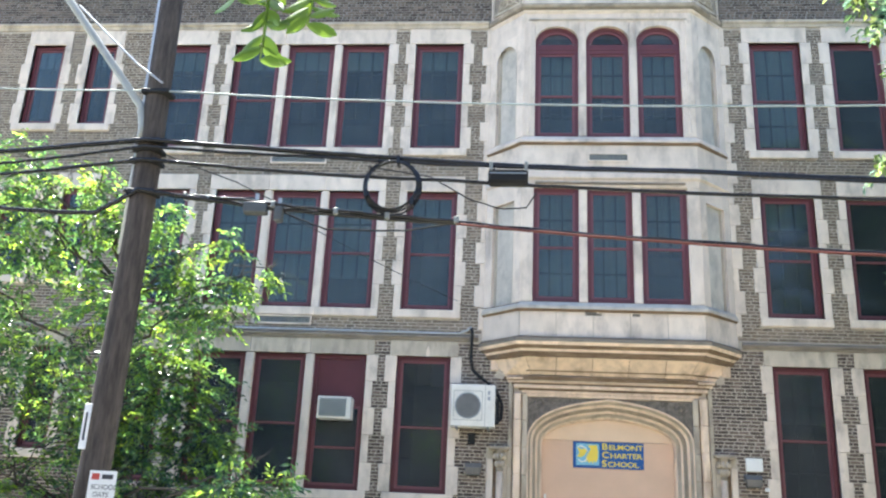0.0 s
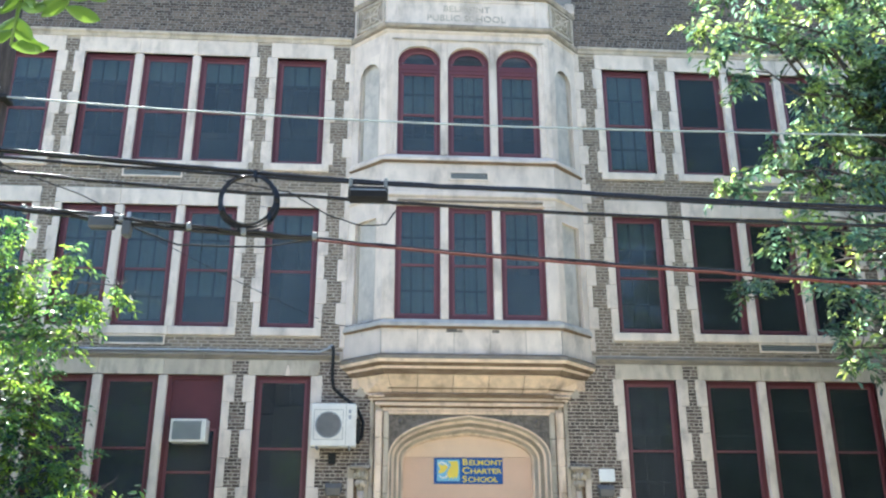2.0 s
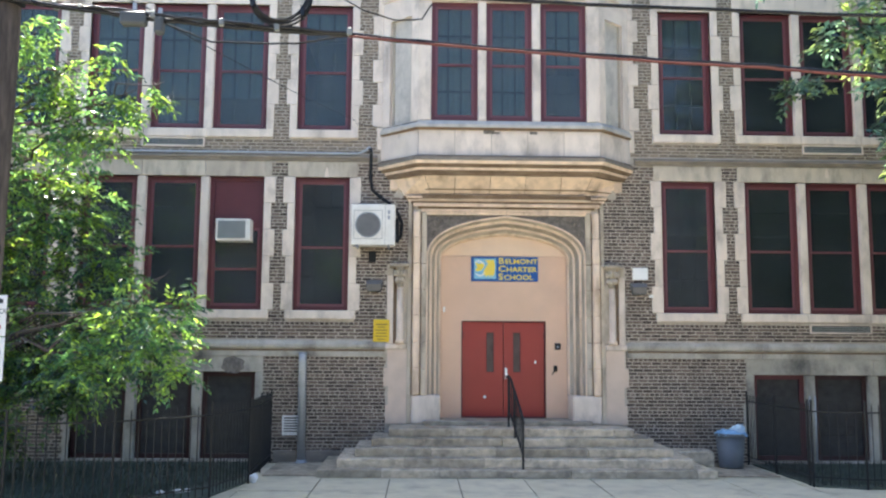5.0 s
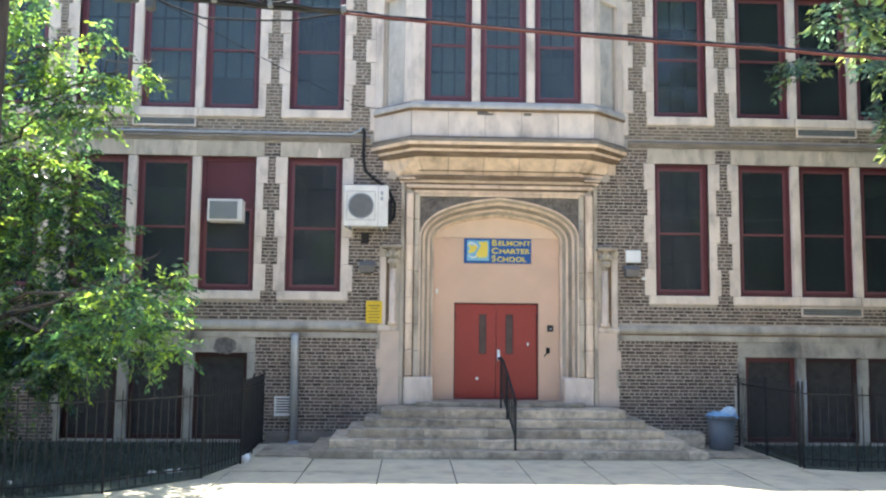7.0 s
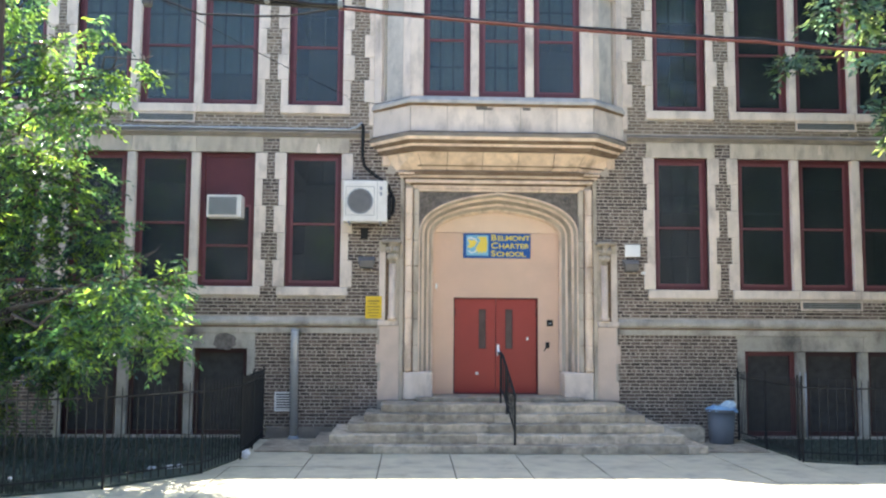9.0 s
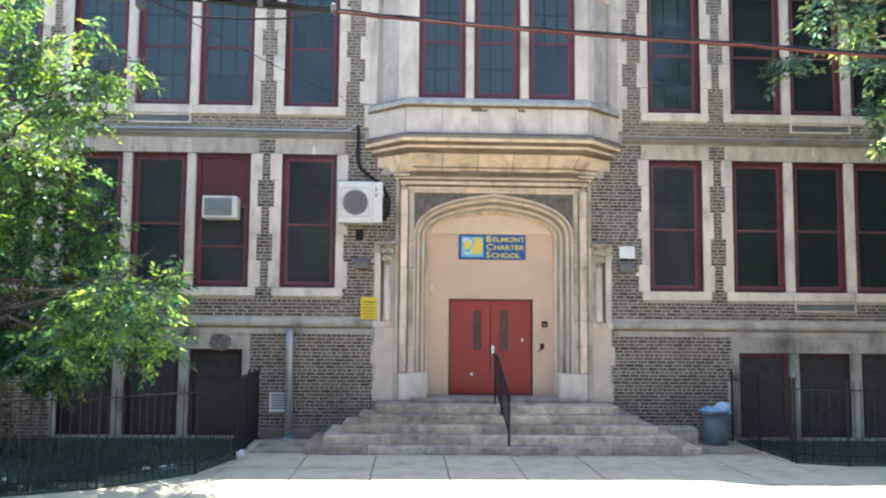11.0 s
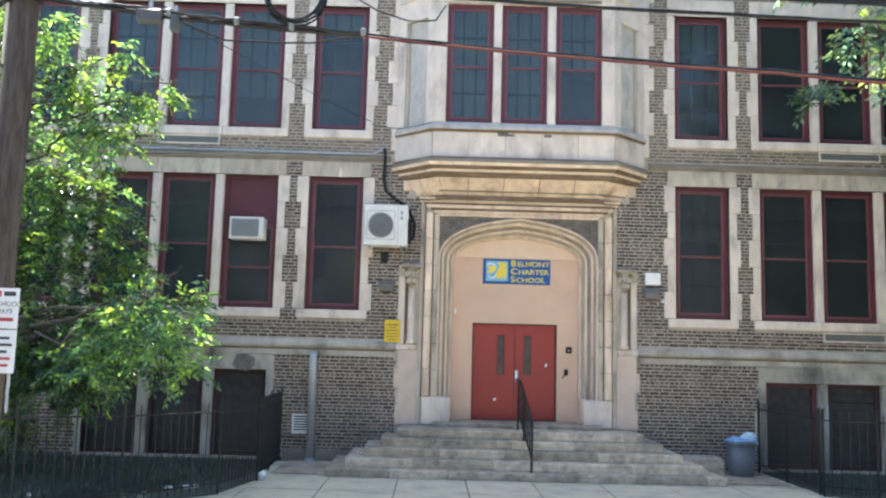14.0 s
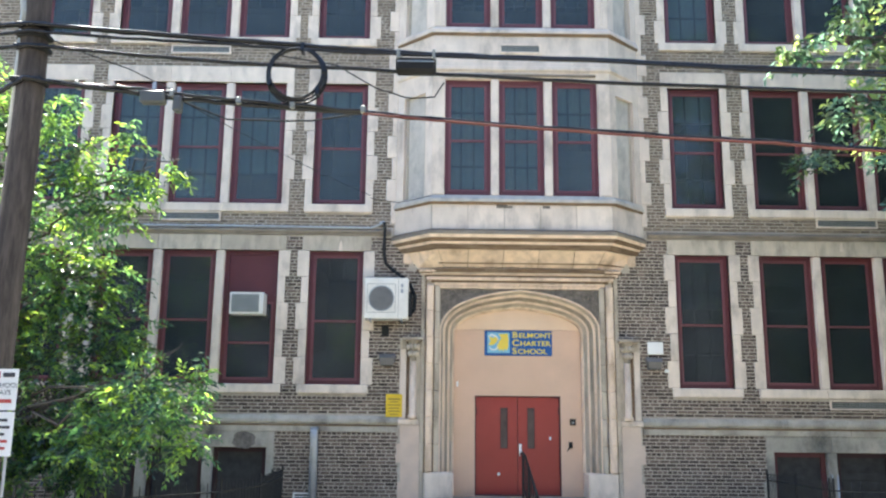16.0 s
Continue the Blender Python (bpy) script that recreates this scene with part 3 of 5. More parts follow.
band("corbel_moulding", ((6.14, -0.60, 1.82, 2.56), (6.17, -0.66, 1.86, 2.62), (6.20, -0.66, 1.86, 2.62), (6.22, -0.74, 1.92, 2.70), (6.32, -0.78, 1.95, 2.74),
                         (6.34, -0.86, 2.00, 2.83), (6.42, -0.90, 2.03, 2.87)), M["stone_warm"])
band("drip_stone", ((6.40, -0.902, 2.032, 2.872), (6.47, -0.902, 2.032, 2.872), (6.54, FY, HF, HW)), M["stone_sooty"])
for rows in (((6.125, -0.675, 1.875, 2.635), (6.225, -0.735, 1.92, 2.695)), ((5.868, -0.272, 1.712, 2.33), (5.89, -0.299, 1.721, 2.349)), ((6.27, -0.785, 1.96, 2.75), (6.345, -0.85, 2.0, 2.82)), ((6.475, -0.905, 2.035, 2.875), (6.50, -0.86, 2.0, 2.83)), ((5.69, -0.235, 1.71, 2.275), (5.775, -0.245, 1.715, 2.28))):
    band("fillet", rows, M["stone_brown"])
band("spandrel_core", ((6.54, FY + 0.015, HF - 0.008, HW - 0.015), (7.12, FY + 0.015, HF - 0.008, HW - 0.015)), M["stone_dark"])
a0 = ring(6.54, FY, HF, HW)
for s in (1, 2, 3):
    p, q = Vector(a0[s]), Vector(a0[s + 1])
    n = 5 if s == 2 else 1
    for i in range(n):
        c = [p.lerp(q, (i + 0.009) / n), p.lerp(q, (i + 1 - 0.009) / n)]
        rows = [[(c[0].x, c[0].y, z), (c[1].x, c[1].y, z), (c[1].x, c[1].y + 0.06, z), (c[0].x, c[0].y + 0.06, z)] for z in (6.545, 7.11)]
        part("spandrel_stone", loft(rows, closed=True, caps=True), M["stone"], oriel)
band("sill", ((7.10, FY - 0.02, HF, HW), (7.13, FY - 0.09, HF + 0.05, HW + 0.06), (7.19, FY - 0.09, HF + 0.05, HW + 0.06), (7.30, FY + 0.02, HF - 0.01, HW - 0.01)), M["stone_grey"])
band("frieze", ((9.97, FY - 0.01, HF, HW), (10.14, FY - 0.01, HF, HW), (10.17, FY - 0.07, HF + 0.04, HW + 0.05), (10.24, FY - 0.07, HF + 0.04, HW + 0.05), (10.28, FY, HF, HW), (11.04, FY, HF, HW)))
band("sill", ((11.02, FY - 0.02, HF, HW), (11.05, FY - 0.08, HF + 0.05, HW + 0.06), (11.11, FY - 0.08, HF + 0.05, HW + 0.06), (11.22, FY + 0.02, HF - 0.01, HW - 0.01)))
band("frieze", ((14.24, FY - 0.005, HF, HW), (14.46, FY - 0.005, HF, HW), (14.50, FY - 0.05, HF + 0.03, HW + 0.04), (14.56, FY - 0.05, HF + 0.03, HW + 0.04)))
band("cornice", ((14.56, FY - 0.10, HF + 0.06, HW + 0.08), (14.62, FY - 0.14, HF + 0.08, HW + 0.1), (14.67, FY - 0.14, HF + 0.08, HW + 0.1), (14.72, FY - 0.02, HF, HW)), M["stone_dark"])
band("name_panel", ((14.72, FY, HF, HW), (15.52, FY, HF, HW)))
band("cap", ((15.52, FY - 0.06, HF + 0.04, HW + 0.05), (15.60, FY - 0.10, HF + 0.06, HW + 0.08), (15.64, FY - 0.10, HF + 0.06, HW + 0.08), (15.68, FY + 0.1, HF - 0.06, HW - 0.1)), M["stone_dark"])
band("crown", ((15.66, FY + 0.22, HF - 0.1, HW - 0.2), (15.93, FY + 0.22, HF - 0.1, HW - 0.2)))
for i in range(9):
    x = -1.7 + 3.4 * i / 8
    part("rib", box(x - 0.05, x + 0.05, FY + 0.12, FY + 0.24, 15.66, 15.90, 0.015), M["stone"], oriel)
for s in (-1, 1):
    for x, y in ((HF, FY + 0.06), (HW - 0.08, -0.04)):
        part("pinnacle", box(s * x - 0.12, s * x + 0.12, y - 0.10, y + 0.14, 15.62, 15.95, 0.03), M["stone"], oriel)
    part("panel_border", box(s * 1.72 - 0.05, s * 1.72 + 0.05, FY - 0.025, FY + 0.05, 14.74, 15.5, 0.01), M["stone"], oriel)
part("panel_border", box(-1.66, 1.66, FY - 0.025, FY + 0.05, 15.41, 15.5, 0.01), M["stone"], oriel)


def canted(s, z0, z1, u0, u1, y_in, y_out, parent, name, material):
    """A slab on a canted side: u from the wall (0) to the front edge (1), pushed out by y_out."""
    p, q = Vector((s * HW, 0, 0)), Vector((s * HF, FY, 0))
    d = (q - p).normalized()
    nrm = Vector((-d.y, d.x, 0))
    if nrm.y > 0:
        nrm = -nrm
    a, b = p.lerp(q, u0), p.lerp(q, u1)
    quad = [(a + nrm * k, b + nrm * k) for k in (y_in, y_out)]
    bot = [quad[0][0], quad[0][1], quad[1][1], quad[1][0]]
    part(name, loft([[(v.x, v.y, z) for v in bot] for z in (z0, z1)], closed=True, caps=True), material, parent)


for z0, z1 in ((7.30, 9.98), (11.22, 14.25)):
    for s in (-1, 1):
        canted(s, z0, z1, 0.02, 1.0, -0.25, -0.085, oriel, "side_panel", M["stone_grey"])
        canted(s, z0, z1, 0.0, 0.22, -0.085, 0.0, oriel, "side_stile", M["stone"])
        canted(s, z0, z1, 0.80, 1.0, -0.085, 0.0, oriel, "side_stile", M["stone"])
        canted(s, z1 - 0.3, z1, 0.22, 0.80, -0.085, 0.0, oriel, "side_head", M["stone"])
        for u in (0.26, 0.745):
            canted(s, z0 + 0.02, z1 - 0.31, u, u + 0.03, -0.085, -0.045, oriel, "panel_bead", M["stone_aged"])
        x2, x1 = s * HF, s * 1.69
        part("front_pier", box(min(x1, x2), max(x1, x2), FY + 0.003, FY + 0.25, z0, z1, 0.02), M["stone"], oriel)
        x2, x1 = s * 0.68, s * 0.50
        part("mullion", box(min(x1, x2), max(x1, x2), FY + 0.003, FY + 0.25, z0, z1 - 0.002, 0.02), M["stone"], oriel)
part("hood_mould", box(-1.86, 1.86, FY - 0.035, FY + 0.02, 14.27, 14.32, 0.012), M["stone_aged"], oriel)
for s in (-1, 1):
    part("hood_mould", box(s * 1.83 - 0.03, s * 1.83 + 0.03, FY - 0.035, FY + 0.02, 11.3, 14.265, 0.012), M["stone"], oriel)
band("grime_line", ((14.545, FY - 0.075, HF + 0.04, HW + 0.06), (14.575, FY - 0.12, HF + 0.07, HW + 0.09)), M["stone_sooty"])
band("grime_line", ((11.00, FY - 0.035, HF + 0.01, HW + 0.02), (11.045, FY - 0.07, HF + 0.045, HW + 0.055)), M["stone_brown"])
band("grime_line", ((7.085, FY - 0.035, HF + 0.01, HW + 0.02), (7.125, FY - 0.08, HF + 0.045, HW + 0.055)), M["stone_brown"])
for s in (-1, 1):
    # blind arch on each canted side of the upper storey
    p, q = Vector((s * HW, 0, 0)), Vector((s * HF, FY, 0))
    arc = arch_line(0.29, 13.35, 0.42, 16, 1.9, 0.51)
    for lo, hi in ((0, 9), (8, 17)):
        rows = []
        for z_top in (False, True):
            rows.append([(*(p.lerp(q, u) + Vector((s * 0.006, -0.006, 0))).xy, 13.96 if z_top else z) for u, z in arc[lo:hi]])
        part("blind_arch", loft(rows), M["stone"], oriel)
for x, w, z, h in ((-0.44, 0.13, 7.05, 0.10), (0.52, 0.09, 7.04, 0.08), (-0.30, 0.10, 7.03, 0.06)):
    part("chipped_gap", box(x - w, x + w, FY - 0.012, FY + 0.02, z - h / 2, z + h / 2, 0.02), M["carved"], oriel, "dark broken patch in the stone")
for cx in (-1.185, 0.0, 1.185):
    h = 0.51 if cx else 0.50
    bm = bmesh.new()
    line = arch_line(h, 13.71, 0.42, 20, 2.1, cx)
    loft([[(a, y, b) for a, b in line] for y in (FY + 0.002, FY + 0.25)], bm)
    loft([[(a, FY + 0.002, b) for a, b in line], [(a, FY + 0.002, 14.25) for a, b in line]], bm)
    part("arch_stone", bm, M["stone"], oriel)
    window(cx - h, cx + h, 11.23, 14.13, FY + 0.10, arch=True, blind=0.5)
    window(cx - h, cx + h, 7.31, 9.97, FY + 0.10, blind=0.52 if cx > 0.5 else 0.97)
part("drip_ledge", box(-1.66, 1.66, FY - 0.07, FY + 0.02, 10.03, 10.075, 0.012), M["stone_sooty"], oriel)
for s in (-1, 1):
    n = 15
    for i in range(n):
        w = 0.20 if i % 2 else 0.09
        za, zc = 6.80 + 7.70 * i / n, 6.80 + 7.70 * (i + 1) / n
        a, b = sorted((s * (HW - 0.02), s * (HW + w)))
        part("quoin", box(a, b, -0.03, 0.1, za + 0.003, zc - 0.003, 0.008), M["stone"], oriel)
# soffit of the oriel's inside stays closed by the bands; carved panels on its canted parapet
for s in (-1, 1):
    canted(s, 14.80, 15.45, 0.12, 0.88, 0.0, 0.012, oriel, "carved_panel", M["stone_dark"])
    for z in (14.78, 15.42):
        canted(s, z, z + 0.06, 0.10, 0.90, 0.0, 0.05, oriel, "panel_border", M["stone_aged"])
    for u in (0.08, 0.86):
        canted(s, 14.78, 15.48, u, u + 0.06, 0.0, 0.05, oriel, "panel_border", M["stone_aged"])
    p, q = Vector((s * HW, 0, 15.13)), Vector((s * HF, FY, 15.13))
    along = (q - p).normalized()
    out = Vector((s * 0.67, -0.74, 0)) * 0.03
    mid = p.lerp(q, 0.5) + out
    for k in range(4):
        c = mid + along * (0.17 * math.cos(math.pi / 4 + k * math.pi / 2)) + Vector((0, 0, 0.14 * math.sin(math.pi / 4 + k * math.pi / 2)))
        pts = [c + along * (0.13 * math.cos(g)) + Vector((0, 0, 0.12 * math.sin(g))) for g in (2 * math.pi * i / 14 for i in range(15))]
        part("tracery", tube(pts, 0.024, 6), M["stone_aged"], oriel, smooth=True)
    for sg in (-1, 1):
        part("tracery", tube([mid - along * 0.34 - Vector((0, 0, 0.27 * sg)), mid, mid + along * 0.34 + Vector((0, 0, 0.27 * sg))], 0.022, 6), M["stone_aged"], oriel)
for words, z, x, size in (("BELMONT", 15.20, -0.62, 0.24), ("PUBLIC SCHOOL", 14.93, -1.02, 0.24)):
    text_mesh(words, size, M["stone_aged"], "carved_lettering", oriel, pose(x, FY - 0.004, z, 90, 0, 0), 0.008, 1.08)

# ---- entrance ----
portal = thing("portal", (0, 0, 0.82), "moulded limestone entrance surround with a flat pointed arch", "portal", kind="structure")
W0, ZS, R0 = 1.42, 4.36, 0.62
prof = ((0.0, 0.62), (0.0, 0.50), (0.02, 0.46), (0.045, 0.455), (0.075, 0.40), (0.10, 0.31), (0.125, 0.295), (0.15, 0.30), (0.185, 0.25), (0.205, 0.14), (0.235, 0.125), (0.262, 0.13), (0.29, 0.08), (0.30, -0.01), (0.32, -0.025), (0.34, -0.02), (0.34, 0.05))


def pointed(a, zs, r):
    """A four-centred arch: round shoulders and a flat pointed crown."""
    return [(x, zs + 0.80 * (z - zs) + 0.20 * r * (1 - abs(x) / a)) for x, z in arch_line(a, zs, r, 36, 2.6)]


def arch_row(d, y):
    line = pointed(W0 + d, ZS, R0 + d * 1.08)
    return [(-W0 - d, y, 1.42)] + [(a, y, b) for a, b in line] + [(W0 + d, y, 1.42)]


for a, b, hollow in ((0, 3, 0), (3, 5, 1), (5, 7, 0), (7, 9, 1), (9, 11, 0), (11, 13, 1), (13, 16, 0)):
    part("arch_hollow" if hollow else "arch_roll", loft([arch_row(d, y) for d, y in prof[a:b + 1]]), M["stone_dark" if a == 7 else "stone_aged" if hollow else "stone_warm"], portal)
line = pointed(W0 + 0.34, ZS, R0 + 0.34 * 1.08)
half = len(line) // 2
for a, b in ((0, half + 1), (half, len(line))):
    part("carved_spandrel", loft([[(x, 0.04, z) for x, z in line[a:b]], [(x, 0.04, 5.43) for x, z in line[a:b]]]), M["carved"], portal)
for s in (-1, 1):
    for cx, cz, r in ((1.50, 5.20, 0.115), (1.60, 4.93, 0.075), (1.18, 5.30, 0.06)):
        pts = [(s * cx + r * math.cos(g), 0.03, cz + r * math.sin(g)) for g in (2 * math.pi * i / 14 for i in range(15))]
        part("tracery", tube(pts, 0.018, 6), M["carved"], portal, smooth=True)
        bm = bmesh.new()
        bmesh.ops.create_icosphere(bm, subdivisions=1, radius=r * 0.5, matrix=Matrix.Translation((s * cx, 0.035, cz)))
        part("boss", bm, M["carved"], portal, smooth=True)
    def sx(a, b):
        return (min(s * a, s * b), max(s * a, s * b))
    part("plinth_block", box(*sx(1.43, 2.06), -0.10, 0.60, 0.82, 1.42, 0.03), M["stone"], portal)
    for i in range(7):
        za, zb = 1.42 + 3.98 * i / 7, 1.42 + 3.98 * (i + 1) / 7
        part("shaft", box(*sx(1.75, 1.868), -0.06, 0.20, za + 0.002, zb - 0.002, 0.02), M["stone_aged"], portal)
        part("shaft", box(*sx(1.890, 2.05), -0.13, 0.20, za + 0.003, zb + 0.02, 0.03), M["stone_warm"], portal)
    for i in range(8):
        za, zb = 0.82 + 4.84 * i / 8, 0.82 + 4.84 * (i + 1) / 8
        part("outer_jamb", box(*sx(2.075, 2.16), -0.05, 0.1, za + 0.003, zb - 0.003, 0.01), M["stone_aged"], portal)
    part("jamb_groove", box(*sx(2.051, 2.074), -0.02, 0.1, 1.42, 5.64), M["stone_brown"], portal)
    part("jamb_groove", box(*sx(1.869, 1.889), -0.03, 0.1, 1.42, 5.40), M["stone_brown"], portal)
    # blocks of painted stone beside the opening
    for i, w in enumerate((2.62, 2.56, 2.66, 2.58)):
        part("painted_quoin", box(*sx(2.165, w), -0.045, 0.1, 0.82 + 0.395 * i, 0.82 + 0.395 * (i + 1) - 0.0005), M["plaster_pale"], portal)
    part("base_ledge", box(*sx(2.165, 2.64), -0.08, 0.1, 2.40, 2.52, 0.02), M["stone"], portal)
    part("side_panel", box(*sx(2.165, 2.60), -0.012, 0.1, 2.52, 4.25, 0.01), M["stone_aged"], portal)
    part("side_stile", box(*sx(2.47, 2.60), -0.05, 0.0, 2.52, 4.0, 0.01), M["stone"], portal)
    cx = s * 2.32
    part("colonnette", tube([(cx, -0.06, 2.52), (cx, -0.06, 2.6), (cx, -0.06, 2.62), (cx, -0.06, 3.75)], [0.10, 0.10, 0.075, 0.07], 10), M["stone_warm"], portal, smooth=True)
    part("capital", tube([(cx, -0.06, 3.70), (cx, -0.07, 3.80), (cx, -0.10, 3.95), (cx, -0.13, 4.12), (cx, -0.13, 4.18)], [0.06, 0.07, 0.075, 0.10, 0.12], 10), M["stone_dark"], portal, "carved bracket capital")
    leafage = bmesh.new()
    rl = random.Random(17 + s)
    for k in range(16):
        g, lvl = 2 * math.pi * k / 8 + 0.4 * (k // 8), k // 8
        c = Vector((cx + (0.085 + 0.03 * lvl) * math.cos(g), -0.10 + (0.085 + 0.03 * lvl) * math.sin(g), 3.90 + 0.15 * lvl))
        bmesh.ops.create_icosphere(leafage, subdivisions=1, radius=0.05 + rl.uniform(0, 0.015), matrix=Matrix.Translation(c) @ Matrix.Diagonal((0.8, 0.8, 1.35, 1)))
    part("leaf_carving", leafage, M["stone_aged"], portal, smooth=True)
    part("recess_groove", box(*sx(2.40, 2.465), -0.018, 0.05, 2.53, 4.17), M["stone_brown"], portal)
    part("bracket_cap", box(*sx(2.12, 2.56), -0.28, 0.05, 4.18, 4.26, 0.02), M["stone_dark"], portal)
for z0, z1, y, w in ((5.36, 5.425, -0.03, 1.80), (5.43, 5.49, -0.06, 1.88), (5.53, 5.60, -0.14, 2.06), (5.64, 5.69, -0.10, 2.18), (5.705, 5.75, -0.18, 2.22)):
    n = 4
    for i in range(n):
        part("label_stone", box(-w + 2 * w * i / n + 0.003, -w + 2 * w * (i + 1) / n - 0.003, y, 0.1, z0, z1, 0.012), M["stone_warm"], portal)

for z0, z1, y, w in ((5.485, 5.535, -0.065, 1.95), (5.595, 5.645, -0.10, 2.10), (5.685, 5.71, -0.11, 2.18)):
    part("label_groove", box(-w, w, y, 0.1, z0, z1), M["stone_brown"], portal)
entry = thing("wall_entrance", (0, 0.6, 0.9), "pink-beige painted wall round the entrance doors", "wall", kind="structure")
line = pointed(W0 + 0.02, ZS, R0 + 0.02)
top = [(x, z) for x, z in line if z >= 4.5]
part("arched_panel", loft([[(x, 0.585, z) for x, z in top], [(x, 0.585, 4.515) for x, z in top], [(x, 0.66, 4.515) for x, z in top]]), M["plaster_top"], entry, "paler painted board in the arch head")
part("wall_panel", wall_with_holes(-W0 - 0.02, W0 + 0.02, 0.9, 4.51, 0.60, 0.95, [(-0.95, 0.95, 0.89, 3.05)]), M["plaster"], entry)
single("floor_threshold", box(-1.80, 1.80, -0.35, 0.95, 0.815, 0.90, 0.01), M["step"], (0, 0, 0.815), "worn stone landing at the entrance doors", "landing", kind="structure")
single("wall_lobby", box(-2.4, 2.4, 1.0, 1.1, 0.9, 5.6), M["room"], (0, 1.0, 0.9), "plain wall behind the entrance", "wall", kind="structure")

doors = thing("door_1", (0, 0.7, 0.9), "pair of closed red metal doors with narrow windows", "door", kind="structure")
part("door_frame", frame_bm(-0.95, 0.95, 0.905, 3.05, 0.025, 0.62, 0.80), M["red"], doors)
for s in (-1, 1):
    x0, x1 = min(s * 0.006, s * 0.922), max(s * 0.006, s * 0.922)
    xa = s * 0.30
    leaf = part("leaf", wall_with_holes(x0, x1, 0.92, 3.02, 0.68, 0.73, [(xa - 0.07, xa + 0.07, 1.92, 2.78)]), M["door_red"], doors)
    part("vision_pane", box(xa - 0.07, xa + 0.07, 0.70, 0.71, 1.92, 2.78), M["wired"], leaf)
    part("pane_bead", frame_bm(xa - 0.085, xa + 0.085, 1.905, 2.795, 0.016, 0.670, 0.679), M["red"], leaf)
    part("hinge", box(s * 0.915 - 0.012, s * 0.915 + 0.012, 0.665, 0.68, 2.65, 2.80), M["red"], leaf)
part("lock_plate", tube([(-0.42, 0.681, 1.36), (-0.42, 0.660, 1.36)], 0.035, 12), M["white"], doors, "round white lock plate")
part("pull", box(0.03, 0.06, 0.62, 0.679, 1.75, 2.02, 0.005), M["galv"], doors, "steel pull handle")
part("sticker", box(0.70, 0.74, 0.674, 0.679, 2.10, 2.17), M["white"], doors)

sign = thing("school_sign", (0.02, 0.58, 4.2), "blue school name sign with yellow lettering", "sign")
part("board", box(-0.74, 0.78, 0.57, 0.60, 3.94, 4.50, 0.006), M["blue"], sign)
field = part("emblem_field", box(-0.67, -0.18, 0.562, 0.5695, 4.00, 4.45), M["pale"], sign, "pale blue emblem square")
def flat(points, y0, y1):
    return loft([[(x, y, z) for x, z in points] for y in (y0, y1)], closed=True, caps=True)


reaching = ((-0.43, 4.42), (-0.22, 4.43), (-0.20, 4.28), (-0.21, 4.12), (-0.26, 4.04), (-0.285, 4.10), (-0.32, 4.03), (-0.355, 4.09), (-0.40, 4.03), (-0.425, 4.10), (-0.47, 4.06), (-0.46, 4.17), (-0.40, 4.27), (-0.36, 4.34))
beaked = ((-0.655, 4.37), (-0.55, 4.33), (-0.46, 4.37), (-0.44, 4.28), (-0.50, 4.20), (-0.58, 4.16), (-0.655, 4.18), (-0.60, 4.26))
part("emblem", flat(reaching, 0.556, 0.5615), M["yellow"], field, "plain yellow emblem shape")
part("emblem", flat(beaked, 0.556, 0.5615), M["yellow"], field, "plain yellow emblem shape")
part("emblem_rim", frame_bm(-0.675, -0.175, 3.995, 4.455, 0.018, 0.558, 0.5615), M["pale"], field)
for words, z in (("BELMONT", 4.40), ("CHARTER", 4.22), ("SCHOOL", 4.04)):
    ob = text_mesh(words[0], 0.19, M["yellow"], "lettering", sign, pose(-0.12, 0.567, z, 90, 0, 0), 0.004, 1.2, 0.02)
    x = -0.12 + max(v.co.x for v in ob.data.vertices) + 0.02
    text_mesh(words[1:], 0.15, M["yellow"], "lettering", sign, pose(x, 0.567, z - 0.012, 90, 0, 0), 0.004, 1.24, 0.02)

inter = thing("intercom", (1.22, 0.6, 2.5), "small dark intercom box on the entrance wall", "intercom")
inter_case = part("case", box(1.15, 1.28, 0.56, 0.60, 2.42, 2.56, 0.008), M["dark"], inter)
part("button", box(1.19, 1.24, 0.55, 0.56, 2.46, 2.50), M["grey"], inter_case)
reader = thing("card_reader", (1.16, 0.6, 2.0), "small dark card reader with a cord", "card reader")
part("case", box(1.12, 1.20, 0.56, 0.60, 1.93, 2.06, 0.008), M["dark"], reader)
part("cord", tube([(1.14, 0.575, 1.94), (1.10, 0.57, 1.90), (1.08, 0.575, 1.86)], 0.012, 6), M["dark"], reader)
single("door_chime", box(-1.37, -1.32, 0.56, 0.60, 3.24, 3.36, 0.01), M["white"], (-1.34, 0.6, 3.24), "small pale chime on the painted wall", "door chime")

# ---- steps ----
def worn_block(x0, x1, y0, y1, z0, z1, seed):
    """A long stone with a rounded, chipped front edge."""
    r = random.Random(seed)
    n = max(3, int((x1 - x0) / 0.09))
    rows = []
    chip = 0.0
    for i in range(n + 1):
        x = x0 + (x1 - x0) * i / n
        chip = r.uniform(0.02, 0.045) if r.random() < 0.07 else chip * 0.4
        e = 0.014 + r.uniform(0, 0.006) + chip + (0.012 if i in (0, n) else 0)
        dz, dy = r.uniform(-0.003, 0.003), r.uniform(-0.004, 0.004)
        rows.append([(x, y1, z0), (x, y0 + dy, z0), (x, y0 + dy, z1 - e), (x, y0 + dy + e * 0.35, z1 - e * 0.35 + dz), (x, y0 + dy + e * 1.1, z1 + dz), (x, y1, z1)])
    return loft(rows, closed=True, caps=True)


